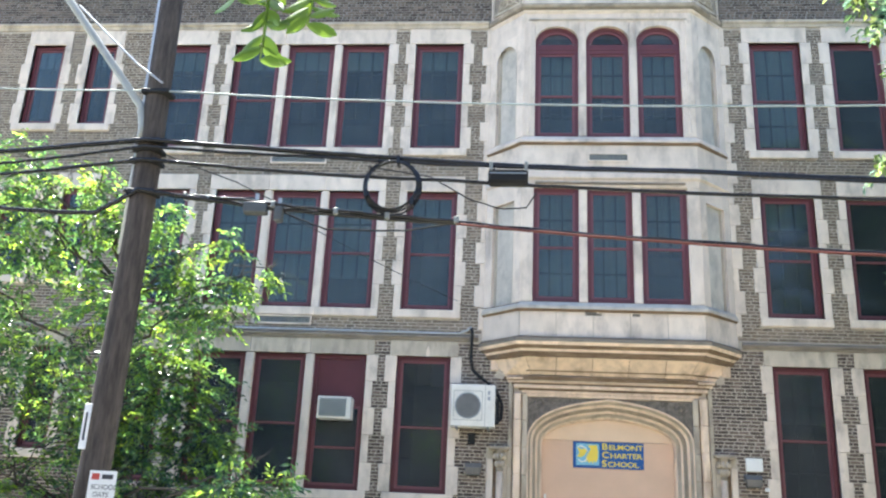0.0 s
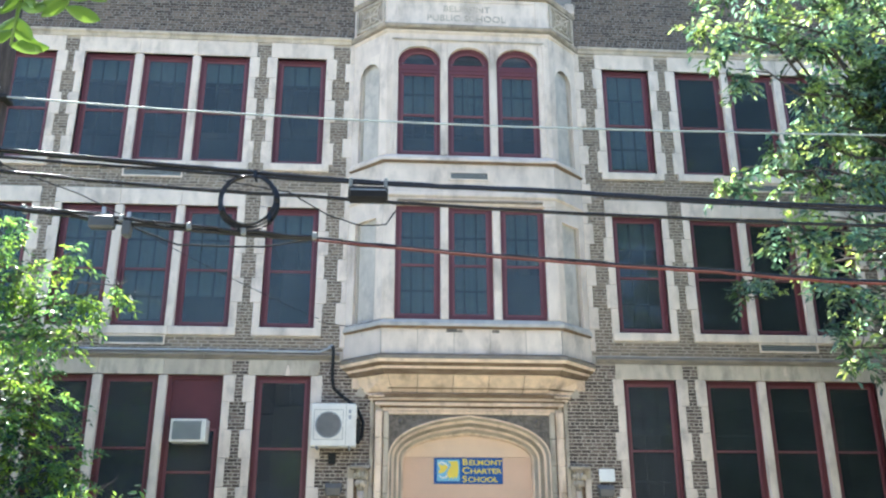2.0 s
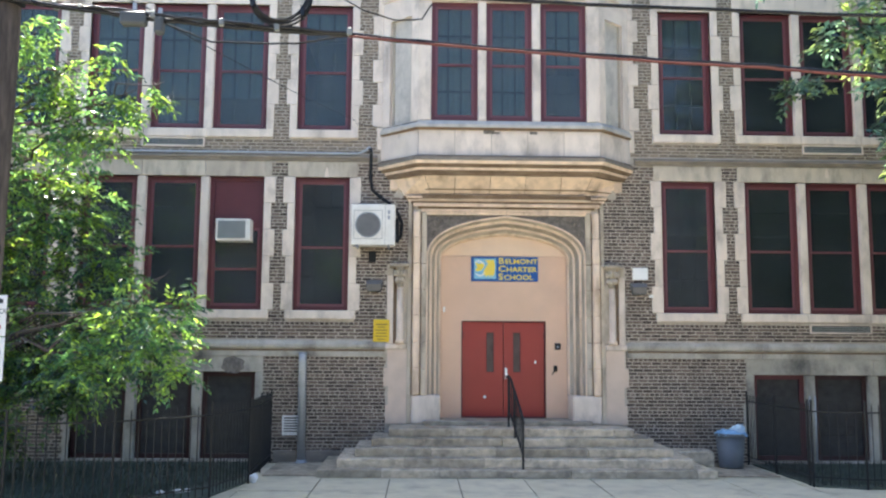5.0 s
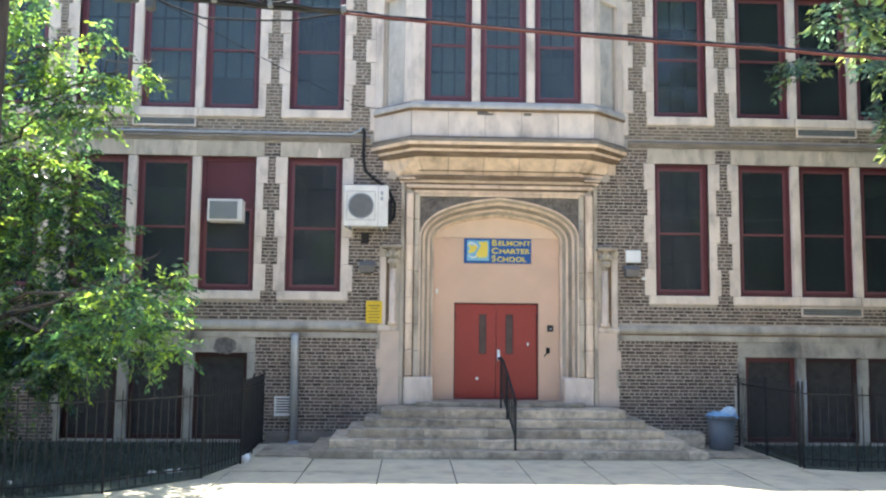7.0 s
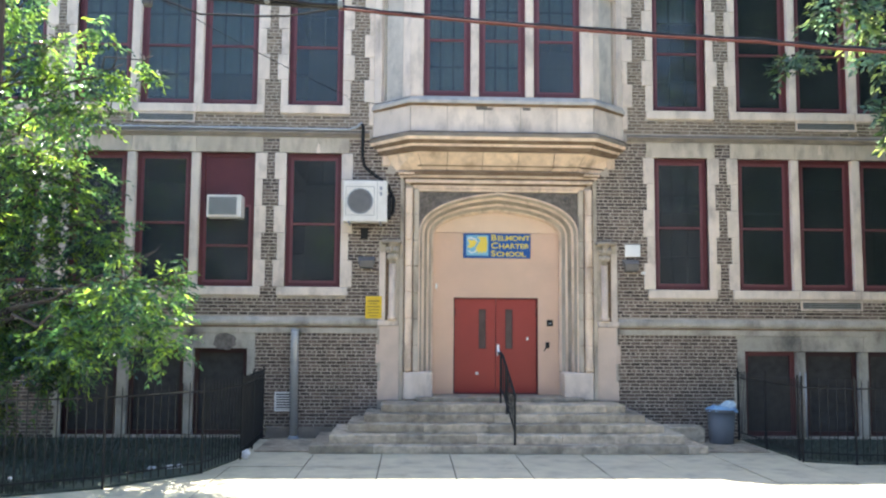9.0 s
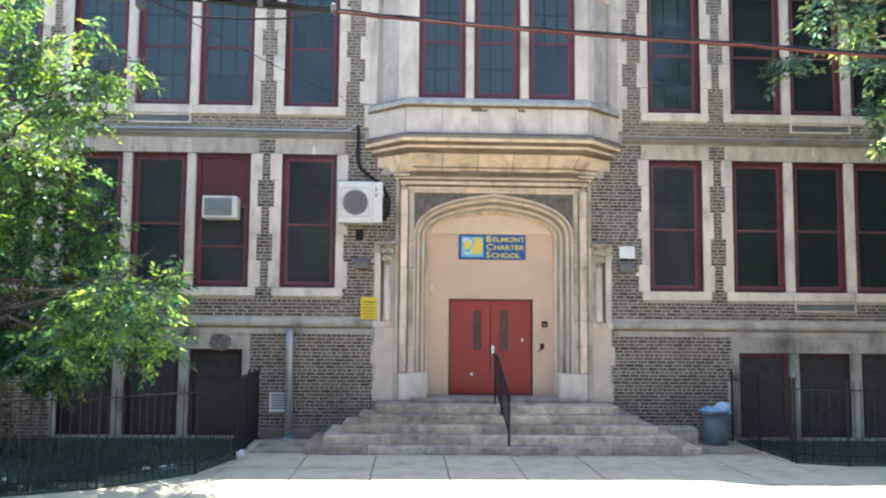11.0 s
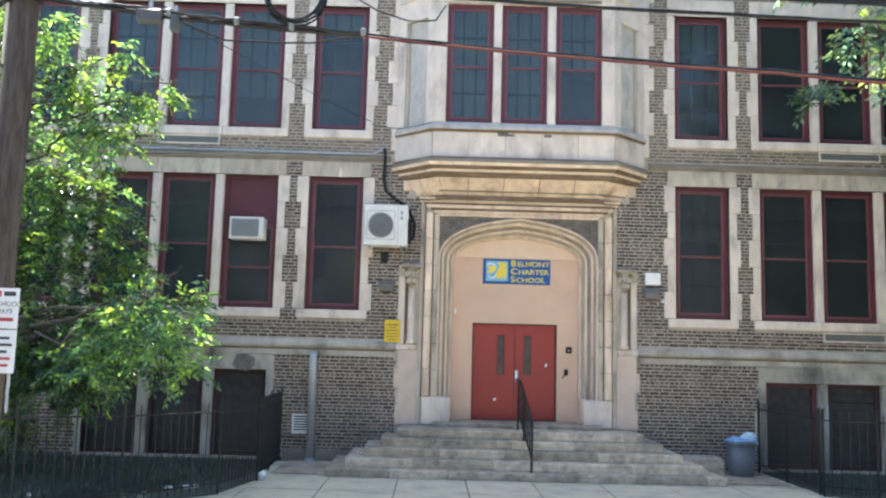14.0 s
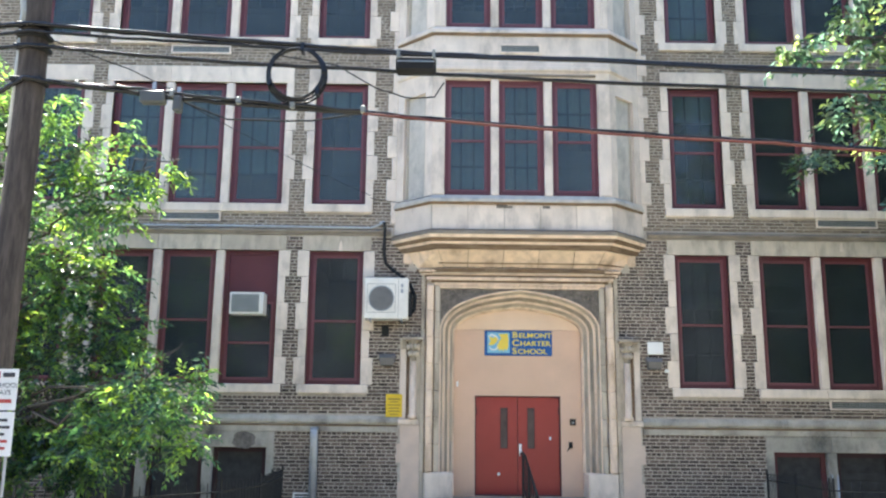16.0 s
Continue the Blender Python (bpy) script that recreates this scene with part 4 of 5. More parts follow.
steps = thing("steps", (0, -1.2, 0), "worn grey stone entrance steps", "steps", kind="structure")
lv = ((0.15, -2.25, 3.80), (0.32, -1.95, 3.45), (0.485, -1.65, 3.13), (0.65, -1.35, 2.82), (0.815, -1.05, 2.50))
rs = random.Random(4)
z_low = 0.0
for k, (z, y, w) in enumerate(lv):
    cuts = [-w]
    while cuts[-1] < w - 1.6:
        cuts.append(cuts[-1] + rs.uniform(1.0, 1.9))
    cuts.append(w)
    for a, b in zip(cuts, cuts[1:]):
        part("step_stone", worn_block(a + 0.004, b - 0.004, y + rs.uniform(-0.012, 0.012), -0.36 if k == 4 else -0.11, z_low + 0.002, z + rs.uniform(-0.006, 0.003), int(1000 * (a + 9)) + k), M["step"], steps)
    z_low = z
part("step_stone", box(-2.48, 2.48, -0.36, -0.11, 0.655, 0.813, 0.01), M["step"], steps)
part("ledge", box(-4.86, -3.81, -2.0, -0.11, 0.0, 0.018, 0.006), M["step"], steps)
part("wall_base", box(-4.98, -3.0, -0.06, -0.001, 0.0, 0.25, 0.01), M["stone_sooty"], steps, "soot-dark stone base of the brick")
part("ledge", box(3.81, 5.1, -2.0, -0.11, 0.0, 0.025, 0.008), M["step"], steps)
part("ledge", box(3.46, 4.25, -0.75, -0.11, 0.027, 0.34, 0.02), M["step"], steps)
part("core", box(-2.3, 2.3, -0.105, 0.44, 0.0, 0.812), M["step"], steps)

rail = thing("handrail", (0.06, -1.3, 0.15), "black iron handrail down the middle of the steps", "handrail")
part("top_rail", tube([(-0.04, -0.40, 1.84), (-0.02, -0.62, 1.86), (0.0, -0.95, 1.80), (0.10, -2.05, 1.14), (0.11, -2.16, 1.02)], 0.026, 8), M["dark"], rail, smooth=True)
part("lower_rail", tube([(-0.02, -0.62, 1.10), (0.0, -0.95, 1.05), (0.105, -2.08, 0.42)], 0.018, 8), M["dark"], rail, smooth=True)
for y, z0, z1 in ((-0.62, 0.81, 1.86), (-1.30, 0.64, 1.60), (-2.10, 0.14, 1.08)):
    x = -0.07 - 0.085 * y
    part("post", box(x - 0.02, x + 0.02, y - 0.02, y + 0.02, z0, z1), M["dark"], rail)
for i in range(7):
    y = -0.75 - i * 0.19
    z = 1.80 - max(0, -0.95 - y) * 0.6
    x = -0.07 - 0.085 * y
    part("baluster", box(x - 0.012, x + 0.012, y - 0.012, y + 0.012, z - 0.75, z), M["dark"], rail)
part("end_cap", tube([(-0.04, -0.41, 1.83), (-0.045, -0.36, 1.93), (-0.045, -0.36, 2.02)], 0.03, 8), M["white"], rail, "bare bright rail end")

# ---- ground ----
ground = new("ground", mesh_of(box(-300, 300, -300, 300, -0.45, -0.25), "ground", M["soil"]))
tagged(ground, "bare earth beyond the street", "ground", kind="structure")
walkway = thing("pavement", (0, -5, 0), "pale concrete slab pavement in front of the school", "pavement", kind="structure")
part("bed", box(-40, 40, -9.55, 0.0, -0.24, -0.012), M["soil"], walkway)
xs = [-4.95 - 1.25 * k for k in range(6)][::-1] + [-3.70, -2.42, -1.15, 0.09, 1.35, 2.60, 3.85, 5.10] + [6.35 + 1.25 * k for k in range(6)]
ys = [-9.4, -8.0, -6.6, -5.2, -3.75, -2.27]
for a, b in zip(xs, xs[1:]):
    for c, d in zip(ys, ys[1:]):
        part("slab", box(a + 0.010, b - 0.010, c + 0.010, d - 0.010, -0.012, rs.uniform(-0.004, 0.004)), M["concrete"], walkway)
part("near_strip", box(-12, 12, -2.26, -0.11, -0.012, -0.006), M["concrete"], walkway)
for a, b in ((-40, -12.5), (12.7, 40)):
    part("slab", box(a, b, -9.4, -0.1, -0.012, 0.0), M["concrete"], walkway)
kerb = thing("kerb", (0, -9.6, -0.15), "stone kerb along the street", "kerb", kind="structure")
for i in range(20):
    part("kerb_stone", box(-40 + 4 * i + 0.005, -36 + 4 * i - 0.005, -9.70, -9.55, -0.24, 0.0, 0.015), M["concrete"], kerb)
single("road", box(-60, 60, -17.0, -9.70, -0.24, -0.14), M["asphalt"], (0, -13, -0.2), "grey asphalt street", "road", kind="structure")
single("pavement_opposite", box(-60, 60, -24.0, -17.0, -0.24, 0.0), M["concrete"], (0, -20, -0.1), "concrete pavement across the street", "pavement", kind="structure")
# houses across the street close the view behind
single("wall_houses_opposite", box(-45, 45, -33.0, -32.0, -0.24, 12.5), M["facing"], (0, -32, 0), "plain row house fronts across the street", "wall", kind="structure")
LAWNS = (((-13.8, -6.65), (-7.6, -6.5), (-6.4, -5.82), (-5.3, -4.5), (-4.98, -2.95), (-5.08, -0.2), (-13.8, -0.2)), ((5.25, -3.2), (6.0, -3.5), (14.0, -3.5), (14.0, -0.2), (5.25, -0.2)))
for plan in LAWNS:
    single("lawn", loft([[(x, y, z) for x, y in plan] for z in (-0.01, 0.03)], closed=True, caps=True), M["grass"], (*plan[0], 0), "shaded rough grass behind the iron fence", "grass", kind="structure")


def tufts(name, x0, x1, y0, y1, count, seed):
    r = np.random.default_rng(seed)
    x, y = r.uniform(x0, x1, count), r.uniform(y0, y1, count)
    x = np.minimum(x, np.where((y < -2.9) & (x0 < 0), -5.15 + 0.62 * (y + 2.9) - r.uniform(0, 1.0, count), 99.0))
    h, a = r.uniform(0.05, 0.16, count), r.uniform(0, math.pi, count)
    v, f = [], []
    for i in range(count):
        dx, dy = 0.012 * math.cos(a[i]), 0.012 * math.sin(a[i])
        v += [(x[i] - dx, y[i] - dy, 0.02), (x[i] + dx, y[i] + dy, 0.02), (x[i] + 3 * dy, y[i] + 3 * dx, 0.02 + h[i])]
        f.append((3 * i, 3 * i + 1, 3 * i + 2))
    me = bpy.data.meshes.new(name)
    me.from_pydata(v, [], f)
    me.materials.append(M["grass"])
    return tagged(new(name, me), "loose blades of shaded green grass", "grass", kind="stuff")


tufts("grass_blades", -13.5, -5.2, -6.4, -0.4, 12000, 1)
tufts("grass_blades", 5.4, 12.0, -3.3, -0.4, 6000, 2)

# ---- soot on the stone ----
def soot(x0, x1, z0, z1, y, seed):
    """A ragged patch of soot on a flush stone face."""
    r = random.Random(seed)
    edge = []
    for i in range(18):
        g = 2 * math.pi * i / 18
        k = r.uniform(0.82, 1.0)
        edge.append(((x0 + x1) / 2 + (x1 - x0) / 2 * k * math.cos(g), (z0 + z1) / 2 + (z1 - z0) / 2 * k * math.sin(g)))
    part("soot_stain", loft([[(x, v, z) for x, z in edge] for v in (y, y - 0.004)], closed=True, caps=True), M["carved"], wall, "dark soot stain on the stone")


soot(-6.16, -5.62, 1.84, 2.25, -0.0335, 1)

for x, z in ((-3.97, 6.28), (7.21, 6.40)):
    part("lime_streak", flat(((x - 0.05, z - 0.12), (x + 0.05, z - 0.12), (x + 0.035, z + 0.02), (x, z + 0.13), (x - 0.035, z + 0.02)), -0.0335, -0.037), M["stone"], wall, "pale lime streak on the lintel")

# ---- iron fences ----
def fence(points, height, label):
    t = thing("iron_fence", (*points[0], 0), label, "fence", "iron fences")
    for seg, ((xa, ya), (xb, yb)) in enumerate(zip(points, points[1:])):
        L = math.hypot(xb - xa, yb - ya)
        ux, uy = (xb - xa) / L, (yb - ya) / L
        for z in (0.18, height - 0.16):
            part("rail", tube([(xa, ya, z), (xb, yb, z)], 0.013, 6), M["dark"], t)
        n = int(L / (0.125 if seg else 0.08))
        for i in range(n + 1):
            x, y = xa + ux * L * i / n, ya + uy * L * i / n
            if i % 18 == 0:
                part("post", box(x - 0.017, x + 0.017, y - 0.017, y + 0.017, 0.0, height + 0.05, 0.005), M["dark"], t)
            else:
                part("picket", tube([(x, y, 0.06), (x, y, height - 0.05), (x, y, height)], [0.009, 0.009, 0.002], 5), M["dark"], t)
    return t


fence([(-5.02, -0.15), (-4.92, -3.0), (-5.25, -4.5), (-6.35, -5.85), (-7.6, -6.55), (-13.9, -6.7)], 1.48, "dark iron picket fence round the shaded lawn")
fence([(5.18, -0.15), (5.20, -3.2), (6.0, -3.55), (14.0, -3.6)], 1.50, "dark iron picket fence beside the entrance steps")

# ---- fixtures on the front ----
ac = thing("outdoor_unit", (-2.9, -0.2, 4.6), "white outdoor air conditioning unit hung on the brick", "air conditioner")
part("case", box(-3.39, -2.44, -0.42, -0.08, 4.62, 5.51, 0.015), M["cream"], ac)
part("grille_rim", loft([[(-3.02 + r * math.cos(a), y, 5.06 + r * math.sin(a)) for a in (2 * math.pi * k / 28 for k in range(28))] for r, y in ((0.28, -0.421), (0.28, -0.435), (0.255, -0.435), (0.255, -0.421))], closed=True), M["grey"], ac)
fan = part("fan_recess", tube([(-3.02, -0.4215, 5.06), (-3.02, -0.4235, 5.06)], 0.255, 28), M["fan_grey"], ac, "grey round fan opening")
for i in range(9):
    z = 4.84 + 0.055 * i
    h = math.sqrt(max(0.0, 0.25 ** 2 - (z - 5.06) ** 2))
    part("grille_bar", tube([(-3.02 - h, -0.431, z), (-3.02 + h, -0.431, z)], 0.006, 5), M["fan_grey"], fan)
part("front_panel", frame_bm(-3.33, -2.71, 4.75, 5.38, 0.014, -0.426, -0.4205), M["seam"], ac)
part("side_seam", box(-2.66, -2.648, -0.425, -0.4205, 4.64, 5.49), M["seam"], ac)
for z in (5.34, 5.22):
    part("badge", box(-2.60, -2.55, -0.426, -0.4205, z - 0.04, z + 0.04), M["grey"], ac)
part("side_cover", box(-2.44, -2.36, -0.36, -0.12, 4.70, 5.20, 0.015), M["dark"], ac, "dark valve cover")
for x in (-3.25, -2.58):
    part("bracket", box(x - 0.02, x + 0.02, -0.46, -0.03, 4.57, 4.62), M["grey"], ac)
part("hose", tube([(-2.40, -0.20, 4.75), (-2.32, -0.15, 4.85), (-2.30, -0.12, 5.15), (-2.42, -0.10, 5.42), (-2.58, -0.09, 5.58), (-2.78, -0.08, 5.72), (-2.96, -0.08, 5.88), (-3.00, -0.08, 6.1), (-3.0, -0.10, 6.45), (-2.99, -0.17, 6.72), (-3.02, -0.17, 6.80)], 0.035, 8), M["dark"], ac, "black insulated hose", smooth=True)
single("conduit", tube([(-12.0, -0.07, 6.70), (-8, -0.07, 6.70), (-5.5, -0.07, 6.70), (-3.3, -0.07, 6.69), (-3.12, -0.09, 6.76), (-3.02, -0.13, 6.84)], 0.026, 8), M["galv"], (-6, -0.14, 6.72), "pale conduit along the stone band", "conduit", smooth=True)
hole = thing("wall_vent", (-2.94, -0.02, 4.4), "dark square vent in the brick", "vent")
part("hood", box(-3.02, -2.86, -0.05, 0.0, 4.29, 4.53, 0.01), M["dark"], hole)

wac = thing("window_unit", (-5.96, 0, 4.7), "white window air conditioner in the boarded sash", "air conditioner")
part("case", box(-6.32, -5.58, -0.24, 0.14, 4.71, 5.19, 0.012), M["cream"], wac)
grille = part("grille", box(-6.27, -5.68, -0.252, -0.2405, 4.76, 5.14), M["vent"], wac, "grey louvred front grille")
for i in range(9):
    part("louvre", box(-6.26, -5.69, -0.260, -0.2525, 4.785 + 0.04 * i, 4.80 + 0.04 * i), M["grey"], grille)


def wall_lamp(x, z):
    t = thing("wall_light", (x, -0.02, z), "grey metal floodlight fixed on the brick", "wall light", "wall lights")
    part("back_box", box(x - 0.18, x + 0.18, -0.10, -0.012, z + 0.10, z + 0.24, 0.015), M["lamp_grey"], t)
    bm = loft([[(x - 0.18, -0.10, z + 0.22), (x + 0.18, -0.10, z + 0.22), (x + 0.18, -0.10, z + 0.10), (x - 0.18, -0.10, z + 0.10)],
               [(x - 0.15, -0.20, z + 0.14), (x + 0.15, -0.20, z + 0.14), (x + 0.14, -0.17, z), (x - 0.14, -0.17, z)]], closed=True, caps=True)
    part("lens", bm, M["lamp_grey"], t)
    part("lower_cover", box(x - 0.14, x + 0.14, -0.16, -0.012, z - 0.02, z + 0.10, 0.01), M["box_grey"], t)


wall_lamp(-2.88, 3.66)
wall_lamp(2.90, 3.64)
wb = thing("white_box", (2.95, -0.02, 4.0), "bright white plate fixed above the wall light", "plate")
part("plate", box(2.78, 3.12, -0.06, -0.012, 3.95, 4.22, 0.01), M["white"], wb)
single("junction_box", box(3.14, 3.23, -0.05, -0.012, 3.56, 3.63, 0.006), M["white"], (3.18, -0.03, 3.56), "small white junction box on the brick", "junction box")
ns = thing("notice", (-2.7, -0.02, 2.56), "yellow notice sign with dark lines of print", "sign")
part("plate", box(-2.89, -2.54, -0.075, -0.06, 2.56, 3.04, 0.004), M["notice"], ns)
part("backing", box(-2.80, -2.63, -0.06, -0.012, 2.66, 2.95), M["grey"], ns)
for i, (w, h) in enumerate(((0.24, 0.03), (0.16, 0.02), (0.26, 0.02), (0.22, 0.02), (0.25, 0.02), (0.18, 0.02))):
    part("print_line", box(-2.715 - w / 2, -2.715 + w / 2, -0.079, -0.0755, 2.95 - 0.065 * i - h, 2.95 - 0.065 * i), M["ink_soft"], ns)


def louvre(x0, x1, z0, z1, y, label, material, rim):
    t = thing("vent_grille", ((x0 + x1) / 2, y, z0), label, "vent")
    part("rim", frame_bm(x0, x1, z0, z1, 0.035, y - 0.035, y), rim, t)
    part("backing", box(x0 + 0.03, x1 - 0.03, y - 0.012, y - 0.004, z0 + 0.03, z1 - 0.03), M["dark"], t)
    n = max(3, int((z1 - z0 - 0.07) / 0.055))
    for i in range(n):
        z = z0 + 0.04 + (z1 - z0 - 0.08) * i / n
        part("slat", box(x0 + 0.036, x1 - 0.036, y - 0.028, y - 0.013, z, z + 0.028), material, t)


louvre(-4.80, -4.44, 0.57, 0.98, -0.012, "white louvred vent low in the brick", M["white"], M["white"])
louvre(-0.48, 0.44, 10.58, 10.80, FY, "grey louvred vent in the stone spandrel", M["vent"], M["stone"])
for s in (-1, 1):
    for z in (6.82, 10.80, 2.80):
        a, b = sorted((s * 6.68, s * 8.06))
        louvre(a, b, z, z + 0.21, -0.014, "grey louvred vent under the window sill", M["vent"], M["stone"])
pipe = thing("standpipe", (-4.38, -0.22, 0), "grey metal pipe standing against the brick", "pipe")
part("shaft", tube([(-4.36, -0.20, 0.02), (-4.38, -0.18, 2.15), (-4.38, -0.18, 2.30)], 0.085, 12), M["galv"], pipe, smooth=True)
part("cap", tube([(-4.38, -0.18, 2.28), (-4.38, -0.18, 2.33)], [0.095, 0.08], 12), M["grey"], pipe)
part("foot", tube([(-4.36, -0.20, 0.016), (-4.36, -0.20, 0.08)], [0.13, 0.10], 12), M["grey"], pipe)

for x in (6.60, 6.72):
    single("riser_pipe", tube([(x, -0.06, 0.05), (x, -0.06, 1.45)], 0.016, 8), M["galv"], (x, -0.06, 0.05), "thin pale pipe against the basement mullion", "pipe", "riser pipes", smooth=True)
part("swoosh", tube([(-0.66, 0.5585, 4.36), (-0.58, 0.5585, 4.40), (-0.48, 0.5585, 4.36), (-0.42, 0.5585, 4.30)], [0.008, 0.022, 0.02, 0.006], 6), M["white"], field, "white curved emblem stroke")
part("swoosh", tube([(-0.64, 0.5585, 4.12), (-0.56, 0.5585, 4.06), (-0.48, 0.5585, 4.08), (-0.44, 0.5585, 4.14)], [0.008, 0.02, 0.018, 0.006], 6), M["white"], field, "white curved emblem stroke")
b = thing("waste_bin", (4.52, -0.8, 0.1), "grey-blue plastic bin lined with a blue bag", "bin")
part("body", tube([(4.52, -0.8, 0.10), (4.52, -0.8, 0.14), (4.52, -0.8, 0.74)], [0.235, 0.245, 0.29], 24), M["bin"], b, smooth=True)
part("rim", loft([[(4.52 + r * math.cos(a), -0.8 + r * math.sin(a), z) for a in (2 * math.pi * k / 24 for k in range(24))] for r, z in ((0.29, 0.74), (0.32, 0.74), (0.32, 0.80), (0.28, 0.80))], closed=True), M["bin"], b)
bm = bmesh.new()
bmesh.ops.create_icosphere(bm, subdivisions=3, radius=1.0)
for v in bm.verts:
    d = 1 + 0.18 * noise.noise(v.co * 3.5)
    v.co = Vector((4.53 + 0.32 * v.co.x * d, -0.8 + 0.32 * v.co.y * d, 0.79 + 0.085 * v.co.z * d + 0.05 * noise.noise(v.co * 6)))
part("liner", bm, M["bag"], b, "crumpled blue bag")
bm = bmesh.new()
bmesh.ops.create_icosphere(bm, subdivisions=3, radius=1.0)
for v in bm.verts:
    d = 1 + 0.5 * noise.noise(v.co * 3.0 + Vector((4, 1, 2)))
    v.co = Vector((4.66 + 0.15 * v.co.x * d, -0.86 + 0.13 * v.co.y * d, 0.87 + 0.11 * v.co.z * d))
part("bag_tuft", bm, M["bag_pale"], b, "pale crumpled end of the bag")
b.location = b.location + Vector((0.05, 0, -0.075))
bm = bmesh.new()
bmesh.ops.create_icosphere(bm, subdivisions=2, radius=1.0)
for v in bm.verts:
    d = 1 + 0.35 * noise.noise(v.co * 2)
    v.co = Vector((-4.84 + 0.08 * v.co.x * d, -2.9 + 0.08 * v.co.y * d, 0.09 + 0.09 * v.co.z * d))
single("litter", bm, M["trash"], (-4.84, -2.9, 0), "crumpled white litter by the fence", "litter")
for k, (x, y, r) in enumerate(((-6.10, -4.3, 0.07), (-5.85, -4.15, 0.09), (-5.72, -4.05, 0.05), (-7.9, -5.35, 0.05))):
    bm = bmesh.new()
    bmesh.ops.create_icosphere(bm, subdivisions=2, radius=1.0)
    for v in bm.verts:
        d = 1 + 0.5 * noise.noise(v.co * 2 + Vector((k * 3.0, 1, 0)))
        v.co = Vector((x + r * v.co.x * d, y + r * 0.6 * v.co.y * d, 0.055 + 0.035 * v.co.z * d))
    single("litter", bm, M["trash"], (x, y, 0.03), "scrap of white paper on the shaded grass", "litter")

# ---- utility pole, signs and cables ----
PX, PY = -6.76, -9.0
up = thing("utility_pole", (PX, PY, 0), "weathered brown wooden utility pole with a lamp arm", "utility pole")
part("shaft", tube([(PX - 0.12, PY, -0.02), (PX - 0.06, PY, 3.0), (PX - 0.01, PY, 6.0), (PX - 0.06, PY, 9.3), (PX - 0.08, PY, 11.5)], [0.195, 0.180, 0.163, 0.150, 0.135], 20), M["pole"], up, smooth=True)
part("riser", tube([(PX - 0.165, PY - 0.06, 5.6), (PX - 0.165, PY - 0.06, 7.2), (PX - 0.19, PY - 0.06, 9.4), (PX - 0.20, PY - 0.06, 11.0)], 0.035, 8), M["galv"], up, "bright metal riser pipe", smooth=True)
arm = [(PX - 0.12, PY - 0.10, 7.12), (PX - 0.12, PY - 0.10, 7.30), (PX - 0.20, PY - 0.10, 7.62), (PX - 0.85, PY - 0.12, 8.45), (PX - 1.50, PY - 0.14, 9.28), (PX - 2.3, PY - 0.16, 10.2), (PX - 3.2, PY - 0.2, 10.7)]
lamp_arm = part("lamp_arm", tube(arm, 0.052, 10), M["arm"], up, "pale tubular lamp arm", smooth=True)
part("arm_stay", tube([(PX + 0.08, PY - 0.17, 7.92), (PX - 0.3, PY - 0.17, 8.2), (PX - 1.28, PY - 0.15, 9.12)], 0.014, 6), M["galv"], up)
part("lamp_head", loft([[(PX - 3.2 - u, PY - 0.2 + w * math.cos(a), 10.7 + 0.6 * w * math.sin(a)) for a in (2 * math.pi * k / 10 for k in range(10))] for u, w in ((0, 0.05), (0.1, 0.14), (0.4, 0.16), (0.6, 0.06))], closed=True, caps=True), M["grey"], lamp_arm)
for z in (7.10, 6.98, 6.82, 6.40, 7.81):
    part("clamp", box(PX - 0.19, PX + 0.19, PY - 0.19, PY + 0.05, z - 0.03, z + 0.03, 0.01), M["dark"], up)
for z in (4.35, 3.55, 5.1):
    part("step_bolt", tube([(PX - 0.15, PY - 0.05, z), (PX - 0.27, PY - 0.07, z)], 0.009, 6), M["galv"], up)
part("tag_strip", box(PX - 0.205, PX - 0.12, PY - 0.20, PY - 0.188, 3.2, 3.72, 0.004), M["white"], up, "white vertical pole tag")
part("tag_lines", box(PX - 0.175, PX - 0.15, PY - 0.203, PY - 0.2005, 3.30, 3.62), M["ink"], up)
ps = thing("parking_sign", ((PX + 0.07) + 0.12, PY - 0.21, 2.5), "white parking sign strapped to the pole", "sign", "parking signs")
part("plate", box((PX + 0.07) - 0.07, (PX + 0.07) + 0.25, PY - 0.225, PY - 0.215, 2.52, 2.97, 0.003), M["white"], ps)
part("strap", box((PX + 0.07) - 0.05, (PX + 0.07) + 0.20, PY - 0.214, PY - 0.19, 2.7, 2.73), M["grey"], ps)
part("symbol", box((PX + 0.07) - 0.04, (PX + 0.07) + 0.05, PY - 0.229, PY - 0.2255, 2.87, 2.94), M["ink_red"], ps)
part("print_bar", box((PX + 0.07) + 0.08, (PX + 0.07) + 0.21, PY - 0.229, PY - 0.2255, 2.88, 2.93), M["ink"], ps)
text_mesh("SCHOOL", 0.075, M["ink"], "lettering", ps, pose((PX + 0.07) - 0.035, PY - 0.2255, 2.79, 90, 0, 0), 0.002)
text_mesh("DAYS", 0.075, M["ink"], "lettering", ps, pose((PX + 0.07) + 0.0, PY - 0.2255, 2.71, 90, 0, 0), 0.002)
part("print_bar", box((PX + 0.07) - 0.02, (PX + 0.07) + 0.20, PY - 0.229, PY - 0.2255, 2.60, 2.64), M["ink_red"], ps)
ps2 = thing("parking_sign", ((PX + 0.10) + 0.14, PY - 0.21, 2.03), "narrow white parking sign with lines of print", "sign", "parking signs")
